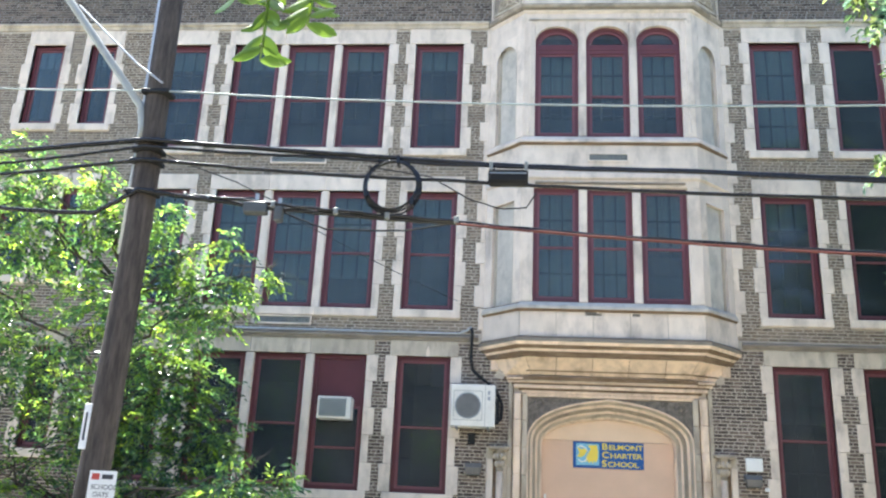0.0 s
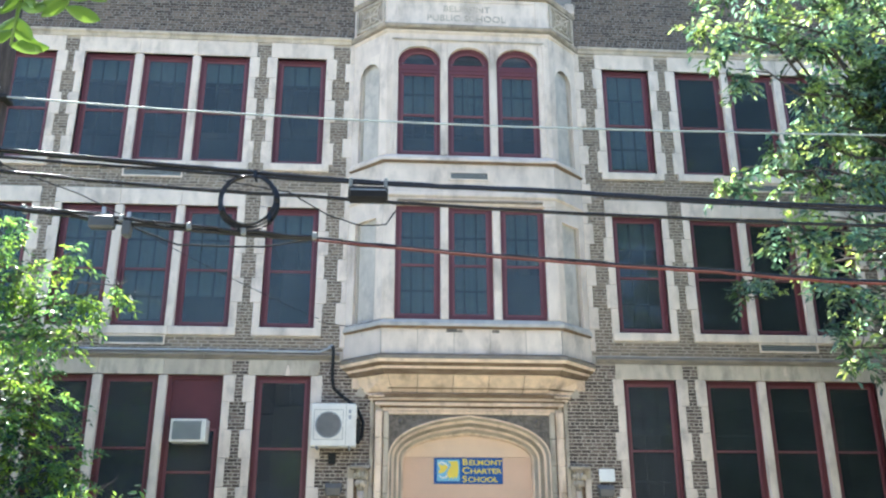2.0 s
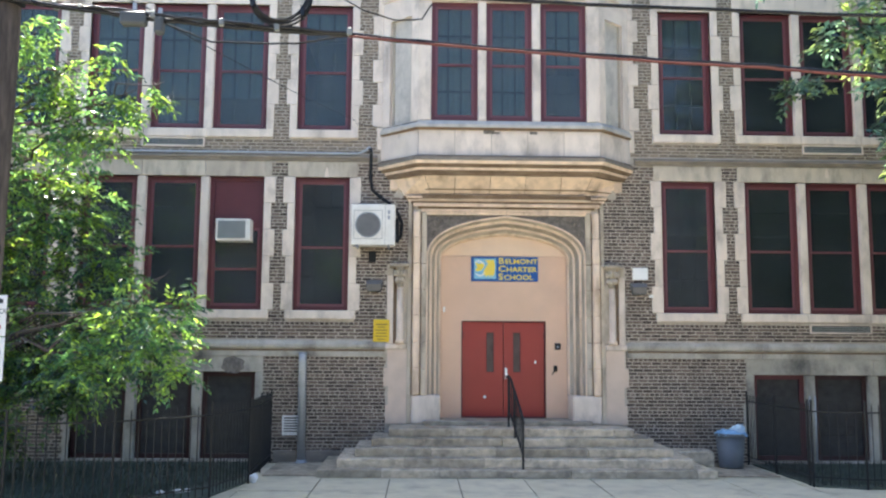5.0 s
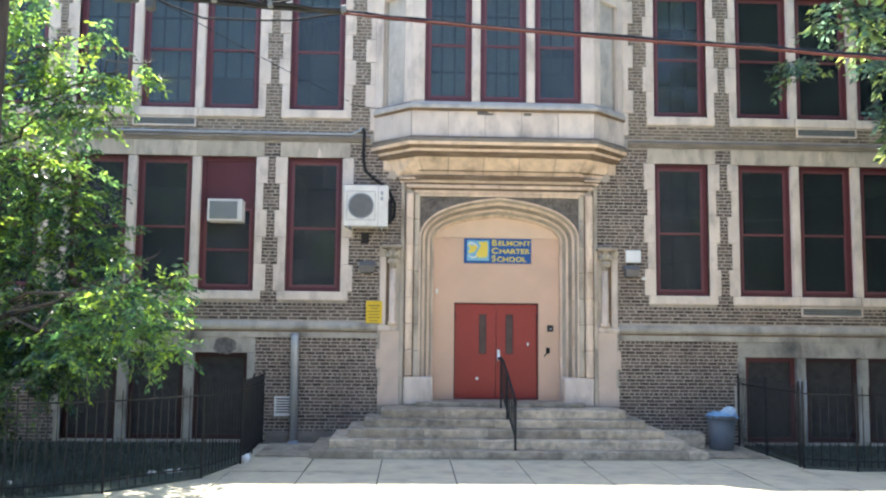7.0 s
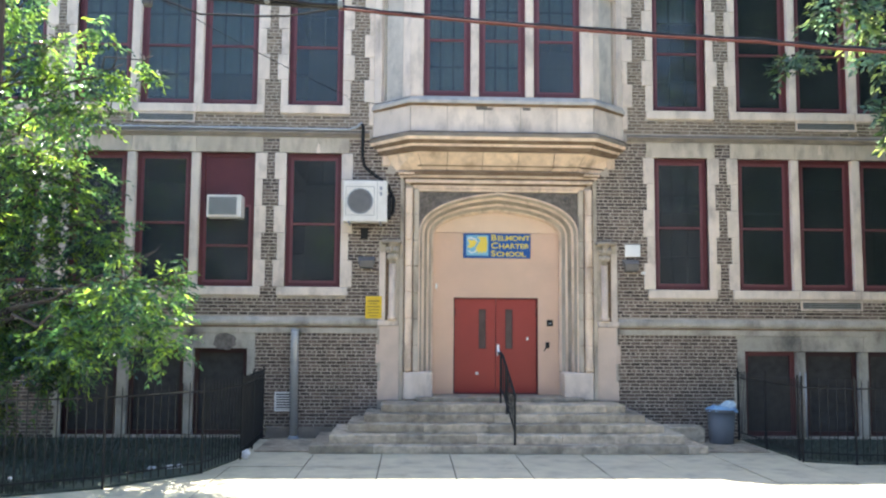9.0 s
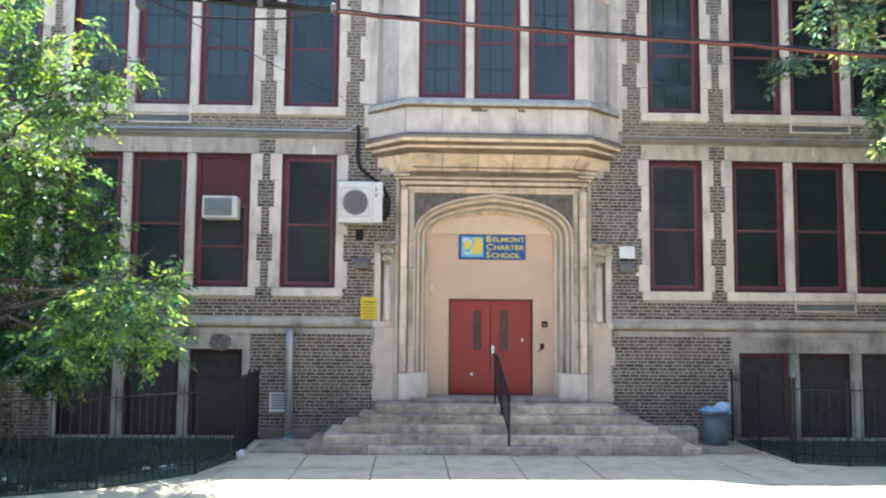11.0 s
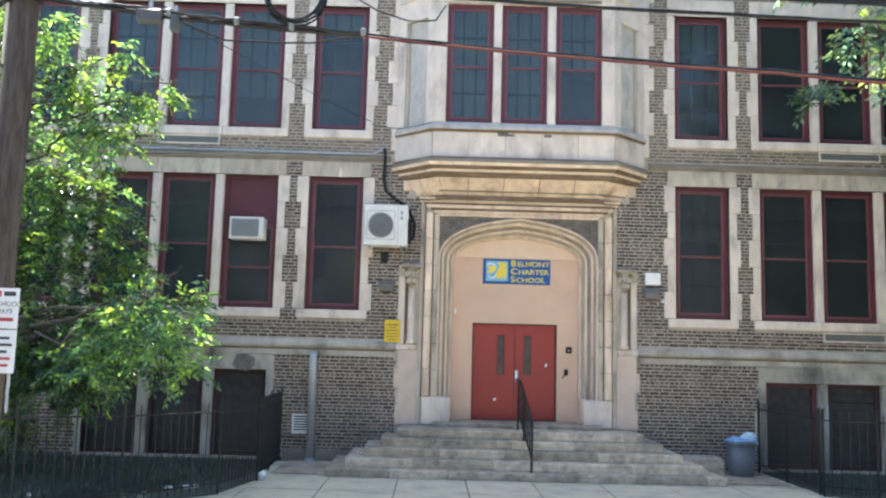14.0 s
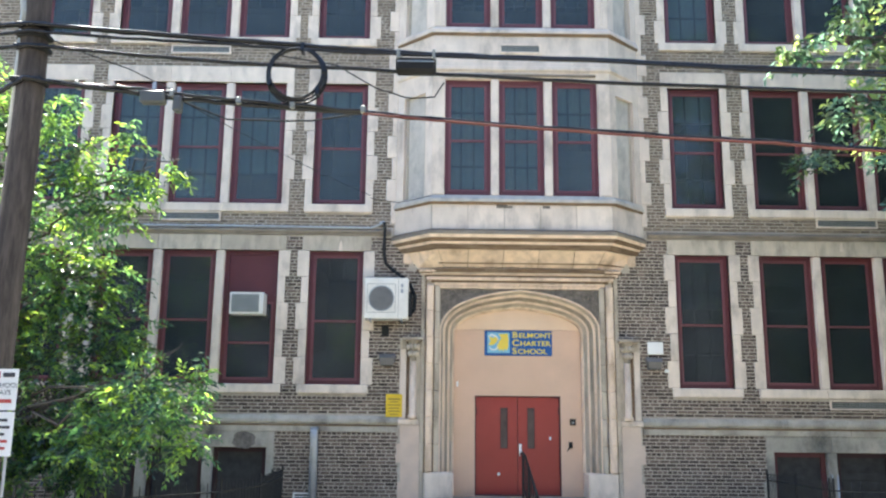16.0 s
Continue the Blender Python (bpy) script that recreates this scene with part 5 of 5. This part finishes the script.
part("plate", box((PX + 0.10) + 0.0, (PX + 0.10) + 0.22, PY - 0.225, PY - 0.215, 2.03, 2.505, 0.003), M["white"], ps2)
part("strap", box((PX + 0.10) + 0.0, (PX + 0.10) + 0.18, PY - 0.214, PY - 0.19, 2.25, 2.28), M["grey"], ps2)
for i, w in enumerate((0.12, 0.15, 0.10, 0.14, 0.12)):
    part("print_bar", box((PX + 0.10) + 0.03, (PX + 0.10) + 0.03 + w, PY - 0.229, PY - 0.2255, 2.40 - 0.075 * i, 2.43 - 0.075 * i), M["ink_red"] if i > 2 else M["ink"], ps2)
part("stake", box((PX + 0.10) + 0.15, (PX + 0.10) + 0.18, PY - 0.214, PY - 0.20, 1.6, 2.1), M["galv"], ps2)


def cable(points, r, material, label, wobble=0.0, seed=0):
    """A hanging cable through the given points, with a slight sag between them."""
    rr = random.Random(seed)
    pts = []
    for p, q in zip(points, points[1:]):
        p, q = Vector(p), Vector(q)
        for i in range(10):
            f = i / 10
            v = p.lerp(q, f)
            v.z += rr.uniform(-wobble, wobble) - 0.02 * 4 * f * (1 - f) * (q - p).length / 4
            pts.append(v)
    pts.append(Vector(points[-1]))
    return single("cable", tube(pts, r, 7), material, points[0], label, "cable", "street cables", smooth=True)


cable([(-22, PY, 8.3), (-9.0, PY, 7.93), (PX, PY - 0.17, 7.81), (-2.87, PY, 7.73), (2.4, PY, 7.71), (4.2, PY, 7.73), (22, PY, 8.2)], 0.0125, M["cable_grey"], "thin pale overhead wire", 0.003, 1)
cable([(-22, PY, 6.9), (-8.8, PY, 7.0), (PX, PY - 0.19, 7.10), (-4.1, PY, 6.99), (-2.42, PY, 6.87), (0.0, PY, 6.81), (4.07, PY, 6.69), (22, PY, 6.9)], 0.034, M["cable"], "thick black overhead cable", 0.006, 2)
cable([(-22, PY, 6.8), (-8.8, PY + 0.02, 6.83), (PX, PY - 0.21, 6.99), (-4.5, PY - 0.05, 6.93), (-2.5, PY - 0.03, 6.84), (0.0, PY - 0.05, 6.78), (4.07, PY - 0.05, 6.62), (22, PY, 6.8)], 0.020, M["cable"], "thin black lashed overhead cable", 0.005, 3)
cable([(-22, PY, 6.6), (-8.76, PY, 6.67), (PX, PY - 0.19, 6.82), (-4.16, PY, 6.70), (-2.8, PY, 6.65), (-1.38, PY, 6.58), (1.44, PY, 6.49), (4.03, PY, 6.44), (22, PY, 6.7)], 0.024, M["cable"], "plain black overhead street cable", 0.004, 4)
cable([(-22, PY, 6.1), (-8.65, PY, 6.20), (-7.4, PY, 6.15), (PX, PY - 0.19, 6.40), (-5.6, PY, 6.31), (-4.25, PY, 6.18), (-2.75, PY, 6.09), (0.0, PY, 5.90), (2.2, PY, 5.79), (3.9, PY, 5.69), (22, PY, 5.9)], 0.030, M["cable"], "black bundled overhead cable", 0.008, 5)
cable([(-6.6, PY - 0.05, 6.42), (-5.6, PY - 0.05, 6.35), (-4.25, PY - 0.04, 6.21), (-2.75, PY - 0.04, 6.105)], 0.022, M["cable"], "dark strand wrapped on the cable bundle", 0.014, 6)
cable([(-2.75, PY - 0.03, 6.07), (0.0, PY - 0.03, 5.87), (2.2, PY - 0.03, 5.76), (3.9, PY - 0.03, 5.655), (22, PY - 0.03, 5.865)], 0.016, M["cable_red"], "orange-brown strand along the cable bundle", 0.004, 7)
cable([(-6.6, PY, 6.98), (-5.6, PY + 0.05, 6.62), (-5.0, PY + 0.05, 6.33)], 0.008, M["wire"], "thin slack drop wire", 0.004, 8)
cable([(-5.0, PY + 0.05, 6.24), (-4.4, PY + 0.1, 6.02), (-3.4, PY + 0.15, 6.03), (-2.9, PY + 0.1, 6.10)], 0.012, M["wire"], "thin slack drop wire", 0.004, 9)
cable([(-3.9, PY, 6.83), (-3.1, PY + 0.05, 6.72), (-2.6, PY + 0.05, 6.42), (-2.2, PY + 0.05, 6.30), (-1.9, PY + 0.05, 6.32), (-1.78, PY + 0.02, 6.50)], 0.009, M["wire"], "thin wire looping below the splice case", 0.004, 10)
cable([(-5.0, PY + 0.05, 6.25), (-3.35, -0.02, 7.45)], 0.006, M["wire"], "thin dark service wire to the school wall", 0.0, 11)
cable([(-3.35, -0.06, 7.38), (-2.72, -0.10, 7.27), (-1.98, -0.86, 7.24)], 0.006, M["wire"], "thin dark service wire along the brick", 0.0, 12)

coil = thing("cable_coil", (-3.56, PY - 0.05, 6.22), "coil of spare black cable hung on the wires", "cable coil")
rc = random.Random(3)
for k in range(5):
    r, cx, cz = 0.315 + 0.012 * k, -3.56 + rc.uniform(-0.012, 0.012), 6.545 + rc.uniform(-0.015, 0.015)
    pts = [(cx + r * math.cos(a), PY - 0.06 + 0.018 * k - 0.03 + 0.012 * math.sin(3 * a + k), cz + r * math.sin(a) * 1.0) for a in (2 * math.pi * i / 40 for i in range(41))]
    part("turn", tube(pts, 0.014, 6), M["cable"], coil, smooth=True)
for a in (80, 200, 320):
    x, z = -3.56 + 0.34 * math.cos(radians(a)), 6.545 + 0.34 * math.sin(radians(a))
    part("tie", box(x - 0.02, x + 0.02, PY - 0.13, PY + 0.03, z - 0.05, z + 0.05), M["cable"], coil)
case = thing("splice_case", (-2.12, PY - 0.02, 6.58), "black plastic splice case hung on the cable", "splice case")
part("shell", box(-2.37, -1.88, PY - 0.12, PY + 0.08, 6.59, 6.78, 0.03), M["wire"], case)
part("lid_seam", box(-2.35, -1.90, PY - 0.128, PY - 0.119, 6.70, 6.715), M["grey"], case)
for x in (-2.34, -1.91):
    part("hanger", box(x - 0.02, x + 0.02, PY - 0.14, PY + 0.06, 6.74, 6.86, 0.008), M["vent"], case)
for x, z, w, h in ((-5.28, 6.24, 0.30, 0.16), (-4.98, 6.16, 0.10, 0.20)):
    t = thing("terminal_box", (x, PY, z - h / 2), "small grey terminal box under the cable", "terminal box", "terminal boxes")
    part("case", box(x - w / 2, x + w / 2, PY - 0.08, PY + 0.06, z - h / 2, z + h / 2, 0.02), M["box_grey"], t)
    part("strap", box(x - 0.02, x + 0.02, PY - 0.02, PY + 0.02, z + h / 2, z + h / 2 + 0.12), M["galv"], t)
for x, z in ((-6.2, 6.38), (-5.9, 6.35), (-5.05, 6.28), (-4.25, 6.20), (-3.6, 6.15), (-2.75, 6.11)):
    t = thing("cable_clip", (x, PY, z), "pale clip on the cable bundle", "cable clip", "cable clips")
    part("clip_body", box(x - 0.03, x + 0.03, PY - 0.07, PY + 0.05, z - 0.04, z + 0.05, 0.012), M["vent"], t)


# ---- trees ----
def leaves(name, parent, clumps, per, size, material, seed, squash=0.85, droop=0.5, pairs=7, reach=4.6):
    """Drooping fronds with two rows of small folded leaflets; clumps are (x, y, z, radius)."""
    r = np.random.default_rng(seed)
    mid, way = [], []
    for x, y, z, rad in clumps:
        n = max(3, int(per * rad * rad / (2 * pairs)))
        d = r.normal(size=(n, 3))
        d /= np.linalg.norm(d, axis=1)[:, None]
        mid.append(np.array((x, y, z)) + d * (rad * r.uniform(0.15, 1.1, n) ** 0.7)[:, None] * np.array((1, 1, squash)))
        way.append(d * np.array((1, 1, 0.35)) + r.normal(size=(n, 3)) * 0.35 + np.array((0, 0, -0.15)))
    mid, way = np.concatenate(mid), np.concatenate(way)
    way /= np.linalg.norm(way, axis=1)[:, None]
    n = len(mid)
    up = r.normal(size=(n, 3)) * 0.38 + np.array((0, 0, 1.0))
    side = np.cross(way, up)
    side /= np.linalg.norm(side, axis=1)[:, None]
    top = np.cross(side, way)
    length = size * reach * r.uniform(0.6, 1.2, n)
    pos, a, nn, L = [], [], [], []
    for k in range(pairs):
        f = (k + 0.5) / pairs
        base = mid + way * (length * (f - 0.5))[:, None] - np.array((0, 0, 1.0)) * (droop * length * f * f * 0.55)[:, None]
        for sgn in (-1, 1):
            d = side * sgn * (1.0 - 0.35 * f) + way * (0.35 + 0.5 * f) + r.normal(size=(n, 3)) * 0.22 + np.array((0, 0, -0.25))
            d /= np.linalg.norm(d, axis=1)[:, None]
            l = size * (0.65 + 0.5 * math.sin(math.pi * (0.15 + 0.75 * f))) * r.uniform(0.75, 1.2, n)
            pos.append(base + d * (l * 0.5)[:, None] + r.normal(size=(n, 3)) * size * 0.12)
            a.append(d)
            nn.append(top + r.normal(size=(n, 3)) * 0.35)
            L.append(l)
    pos, a, nn, L = np.concatenate(pos), np.concatenate(a), np.concatenate(nn), np.concatenate(L)[:, None]
    b = np.cross(a, nn)
    b /= np.linalg.norm(b, axis=1)[:, None]
    nn = np.cross(b, a)
    v = np.stack((pos - a * L * 0.5, pos + b * L * 0.21 + nn * L * 0.07, pos + a * L * 0.5 - nn * L * 0.10, pos - b * L * 0.21 + nn * L * 0.07), 1).reshape(-1, 3)
    v -= np.array(origin(parent))
    i = np.arange(len(pos))[:, None] * 4
    f = np.concatenate((i + np.array((0, 1, 2)), i + np.array((0, 2, 3))), 1).reshape(-1, 3)
    me = bpy.data.meshes.new(name)
    me.from_pydata(v.tolist(), [], f.tolist())
    me.materials.append(material)
    ob = new(name, me)
    ob.parent = parent
    return ob


def limb(p, q, r0, r1, seed, bend=0.12):
    rr = random.Random(seed)
    p, q = Vector(p), Vector(q)
    pts = []
    L = (q - p).length
    for i in range(7):
        f = i / 6
        v = p.lerp(q, f)
        if 0 < i < 6:
            v += Vector((rr.uniform(-1, 1), rr.uniform(-1, 1), rr.uniform(-0.3, 0.8))) * bend * L * 0.3
        pts.append(v)
    return pts, [r0 + (r1 - r0) * i / 6 for i in range(7)]


def tree(at, label, trunk_top, trunk_r, crown, per, size, material, seed, inner=0.5):
    t = thing("tree", at, label, "tree", "street trees")
    pts, rad = limb(at, trunk_top, trunk_r, trunk_r * 0.55, seed, 0.08)
    part("trunk", tube(pts, rad, 10), M["bark"], t, smooth=True)
    for i, (x, y, z, r) in enumerate(crown):
        f = min(0.95, max(0.35, (z - r - at[2]) / max(0.1, trunk_top[2] - at[2])))
        start = Vector(at).lerp(Vector(trunk_top), f)
        pts, rad = limb(start, (x, y, z + r * 0.4), trunk_r * 0.27, 0.010, seed * 31 + i, 0.2)
        bough = part("limb", tube(pts, rad, 7), M["bark"], t, smooth=True)
        rr = random.Random(seed * 77 + i)
        for k in range(7):
            p = pts[rr.randint(2, 6)]
            q = p + Vector((rr.uniform(-1, 1), rr.uniform(-1, 1), rr.uniform(-0.4, 0.8))).normalized() * r * 0.95
            tp, tr = limb(p, q, 0.014, 0.004, seed * 13 + k + 100 * i, 0.2)
            part("twig", tube(tp, tr, 5), M["bark"], bough)
    leaves("crown", t, crown, per, size, material, seed)
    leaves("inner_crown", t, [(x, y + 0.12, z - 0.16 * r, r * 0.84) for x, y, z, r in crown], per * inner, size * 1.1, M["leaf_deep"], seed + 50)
    return t


CROWN_L = ((-6.09, -6.0, 2.73, 0.80), (-6.45, -4.6, 2.6, 0.9), (-5.55, -6.0, 2.16, 0.50), (-5.42, -6.0, 3.0, 0.36), (-6.9, -6.0, 2.15, 0.6), (-7.3, -5.0, 2.3, 0.95), (-7.0, -5.0, 3.7, 0.75), (-7.6, -4.9, 4.9, 1.0),
           (-7.3, -4.9, 5.9, 0.75), (-6.75, -5.0, 6.35, 0.40), (-6.25, -5.0, 6.55, 0.26), (-7.9, -4.8, 6.7, 0.70), (-8.9, -4.8, 4.0, 1.2), (-9.2, -4.7, 6.0, 1.2), (-9.4, -4.7, 7.6, 0.8),
           (-8.6, -4.6, 2.3, 1.0), (-10.6, -4.7, 5.0, 1.3), (-10.9, -4.7, 7.4, 1.2), (-10.4, -4.6, 2.6, 1.3), (-12.2, -4.6, 6.2, 1.4), (-12.0, -4.6, 3.4, 1.4), (-11.2, -4.7, 8.5, 0.8), (-9.7, -4.7, 8.3, 0.45), (-7.05, -5.0, 7.1, 0.32), (-8.2, -4.9, 7.5, 0.5), (-12.6, -4.7, 8.3, 0.9))
# the low far side of the crown stands nearer the wall, in its shade
CROWN_L = tuple((-1.85 + (x + 1.85) * 1.11, -3.5, 2.4 + (z - 2.4) * 1.11, r * 1.1) if x < -6.9 and z < 5.4 else (x, y, z, r) for x, y, z, r in CROWN_L)
CROWN_L += ((-9.0, -3.6, 2.0, 1.0), (-8.0, -3.6, 1.9, 0.75), (-8.6, -3.5, 3.3, 1.1), (-9.6, -3.5, 1.2, 0.75), (-8.3, -3.4, 4.6, 0.9), (-8.3, -3.2, 1.5, 0.6), (-10.4, -3.2, 1.6, 0.95), (-9.3, -3.0, 0.95, 0.5), (-11.2, -3.2, 1.0, 0.7), (-7.5, -3.6, 2.6, 0.8))
tree((-9.7, -3.1, 0.02), "leafy young tree with bright sunlit leaves behind the fence", (-9.2, -4.2, 6.8), 0.13, CROWN_L, 1250, 0.118, M["leaf"], 3, 0.36)
CROWN_R = ((4.08, -5.0, 12.07, 0.34), (4.57, -5.0, 11.77, 0.44), (5.33, -5.0, 12.04, 0.57), (5.99, -5.0, 11.68, 0.48), (6.76, -5.0, 11.95, 0.71), (4.75, -5.0, 11.01, 0.33), (6.19, -5.0, 10.82, 0.48), (7.0, -5.0, 10.78, 0.61), (5.74, -5.0, 10.04, 0.39), (6.39, -5.0, 9.76, 0.56),
           (5.18, -5.0, 9.46, 0.27), (4.59, -5.0, 9.0, 0.3), (4.16, -5.0, 8.83, 0.26), (5.49, -5.0, 9.07, 0.38), (6.66, -5.0, 8.86, 0.58), (6.01, -5.0, 8.74, 0.46), (5.38, -5.0, 8.03, 0.26), (5.11, -5.0, 7.74, 0.24), (5.77, -5.0, 7.55, 0.44), (6.52, -5.0, 7.77, 0.57),
           (5.86, -5.0, 6.88, 0.34), (5.82, -1.8, 7.84, 0.29), (5.74, -2.0, 7.81, 0.28), (6.38, -5.0, 6.68, 0.44), (5.91, -5.0, 6.01, 0.27), (6.21, -5.0, 5.68, 0.28), (8.35, -4.8, 6.0, 0.9), (8.95, -4.8, 8.0, 1.4), (8.3, -4.8, 10.6, 1.5), (7.6, -4.8, 12.9, 1.3),
           (5.9, -5.0, 13.3, 0.9), (4.6, -5.0, 13.2, 0.5), (8.15, -4.9, 5.0, 0.6), (9.8, -4.8, 9.4, 1.6), (9.15, -4.5, 4.2, 1.2), (9.6, -4.8, 5.4, 1.5), (11.0, -4.8, 7.2, 2.0), (11.2, -4.8, 10.2, 2.0), (9.6, -3.4, 7.0, 1.6), (10.4, -3.4, 4.4, 1.6),
           (9.4, -3.4, 11.0, 1.5), (12.2, -3.4, 6.0, 2.0))
tall = tree((8.6, -4.9, 0.02), "tall street tree with pale sunlit leaves", (8.1, -4.9, 10.5), 0.2, CROWN_R, 760, 0.175, M["leaf_pale"], 8, 0.22)

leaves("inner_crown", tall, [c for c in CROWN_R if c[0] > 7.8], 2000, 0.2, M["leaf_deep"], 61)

# overhanging twig of the tree that shades the near pavement
near = thing("tree", (-4.6, -20.6, 0.0), "street tree with bright green drooping leaflets", "tree", "street trees")
pts, rad = limb((-4.6, -20.6, 0.0), (-4.2, -20.7, 6.6), 0.14, 0.04, 91, 0.06)
part("trunk", tube(pts, rad, 10), M["bark"], near, smooth=True)
pts, rad = limb((-4.3, -20.4, 3.9), (-2.22, -18.30, 3.35), 0.05, 0.006, 92, 0.10)
part("limb", tube(pts, rad, 8), M["bark"], near, smooth=True)
CROWN_N = ((-4.4, -21.0, 5.7, 1.2), (-3.1, -21.5, 6.2, 1.1), (-5.7, -20.8, 6.3, 1.2), (-4.3, -21.2, 7.3, 1.2), (-5.0, -22.2, 6.0, 1.1))
for i, (x, y, z, r) in enumerate(CROWN_N):
    pts, rad = limb((-4.35, -20.6, 4.2 + 0.3 * i), (x, y, z + 0.3 * r), 0.04, 0.008, 200 + i, 0.2)
    part("limb", tube(pts, rad, 7), M["bark"], near, smooth=True)
leaves("crown", near, CROWN_N, 900, 0.1, M["leaf_near"], 71)


def frond(points, size, seed, start=0.35, n=6):
    rr = random.Random(seed)
    pts = [Vector(p) for p in points]
    stem = part("twig", tube(pts, [0.0025] * (len(pts) - 1) + [0.001], 5), M["leaf_near"], near, smooth=True)
    for i in range(n):
        f = start + (1 - start) * i / max(1, n - 1)
        k = min(len(pts) - 2, int(f * (len(pts) - 1)))
        p = pts[k].lerp(pts[k + 1], f * (len(pts) - 1) - k)
        for s in ((-1, 1) if i < n - 1 else (1,)):
            d = Vector((s * rr.uniform(0.5, 1.0), rr.uniform(-0.6, 0.6), rr.uniform(-1.1, 0.15))).normalized()
            bm = bmesh.new()
            L = size * rr.uniform(0.8, 1.2)
            w = d.cross(Vector((rr.uniform(-0.3, 0.3), -1, rr.uniform(-0.5, 0.5)))).normalized() * L * 0.21
            nrm = d.cross(w).normalized()
            left = [p + d * L * u + w * math.sin(math.pi * min(1, u * 0.94 + 0.04)) ** 0.75 + nrm * L * 0.05 * math.sin(3 * u) for u in (0, 0.15, 0.35, 0.6, 0.82, 1)]
            right = [p + d * L * u - w * math.sin(math.pi * min(1, u * 0.94 + 0.04)) ** 0.75 + nrm * L * 0.05 * math.sin(3 * u) for u in (0, 0.15, 0.35, 0.6, 0.82, 1)]
            mid = [p + d * L * u - nrm * L * 0.03 for u in (0, 0.15, 0.35, 0.6, 0.82, 1)]
            loft([[tuple(v) for v in left], [tuple(v) for v in mid], [tuple(v) for v in right]], bm)
            part("leaflet", bm, M["leaf_near"], near, smooth=True)


frond([(-2.22, -18.30, 3.35), (-2.196, -18.3, 3.106), (-2.186, -18.3, 2.966), (-2.188, -18.3, 2.881)], 0.027, 1, 0.70, 7)
frond([(-2.22, -18.30, 3.35), (-2.156, -18.29, 3.106), (-2.144, -18.3, 2.976), (-2.146, -18.31, 2.911)], 0.028, 2, 0.70, 7)
frond([(-2.22, -18.30, 3.35), (-2.116, -18.29, 3.106), (-2.101, -18.3, 3.026), (-2.096, -18.31, 2.971)], 0.028, 4, 0.95, 2)
frond([(-2.22, -18.30, 3.35), (-1.976, -18.29, 3.206), (-1.826, -18.3, 3.026), (-1.816, -18.3, 2.991)], 0.022, 5, 0.99, 1)
frond([(-2.22, -18.30, 3.35), (-2.226, -18.29, 3.106), (-2.216, -18.3, 2.986), (-2.211, -18.31, 2.936)], 0.028, 3, 0.75)

# ---- bricks ----
def free_spans(z0, z1, x0, x1):
    cuts = sorted((a, b) for a, b, c, d in excl if c < z1 - 0.01 and d > z0 + 0.01)
    out, x = [], x0
    for a, b in cuts:
        if a > x:
            out.append((x, min(a, x1)))
        x = max(x, b)
    if x < x1:
        out.append((x, x1))
    return [(a, b) for a, b in out if b - a > 0.03]


rb = random.Random(21)
H, ST, HD, J = 0.0745, 0.213, 0.1065, 0.020
near_bricks, far_v = [], []
z, row = 0.005, 0
while z + H < TOP:
    x = -END
    for a, b in free_spans(z, z + H, -END + 0.02, END - 0.02):
        x = math.floor(a / ST - 0.3) * ST - (ST / 2 if row % 2 else 0)
        head = row % 5 == 4
        x += (row * 37 % 11 - 5) * 0.006
        while x < b:
            L = HD if head else ST
            p, q = max(a, x + J / 2), min(b, x + L - J / 2)
            slip = rb.uniform(-0.012, 0.012)
            x += L
            if q - p < 0.03:
                continue
            y = -0.012 - rb.uniform(0, 0.006)
            whole = abs(q - p - (ST - J)) < 1e-6
            if whole and 0.95 < z < 2.2 and 2.6 < abs((p + q) / 2) < 4.9 and len(near_bricks) < 290:
                near_bricks.append((p, y, z + J / 2))
                continue
            if whole:
                p, q = p + slip, q + rb.uniform(-0.008, 0.008)
            c, d = z + J / 2, z + H - J / 2
            e = 0.006
            far_v += [(p, 0.002, c), (q, 0.002, c), (q, 0.002, d), (p, 0.002, d), (p + e, y, c + e), (q - e, y, c + e), (q - e, y, d - e), (p + e, y, d - e)]
    z += H
    row += 1
for name, ware, low, high, label in (("brickwork", "brick", 0.0, 6.6, "courses of dark brown brick with pale mortar"), ("brickwork", "brick_upper", 6.6, 14.7, "courses of bleached brown brick with pale mortar"),
                                     ("brickwork", "brick", 14.7, 99.0, "courses of dark brick with grey mortar")):
    keep = [k for k in range(0, len(far_v), 8) if low <= far_v[k][2] < high]
    verts = [far_v[k + i] for k in keep for i in range(8)]
    faces = [tuple(n * 8 + i for i in f) for n in range(len(keep)) for f in ((4, 5, 6, 7), (0, 1, 5, 4), (1, 2, 6, 5), (2, 3, 7, 6), (3, 0, 4, 7))]
    me = bpy.data.meshes.new(name)
    me.from_pydata(verts, [], faces)
    me.materials.append(M[ware])
    ob = new(name, me)
    ob.parent = wall
    tagged(ob, label, kind="stuff")
w, h, e = ST - J, H - J, 0.006
bme = bpy.data.meshes.new("brick")
bme.from_pydata([(0, 0.016, 0), (w, 0.016, 0), (w, 0.016, h), (0, 0.016, h), (e, 0, e), (w - e, 0, e), (w - e, 0, h - e), (e, 0, h - e)], [],
                [(4, 5, 6, 7), (0, 1, 5, 4), (1, 2, 6, 5), (2, 3, 7, 6), (3, 0, 4, 7)])
bme.materials.append(M["brick_piece"])
for p in near_bricks:
    ob = new("brick", bme)
    ob.location = p
    ob.parent = wall
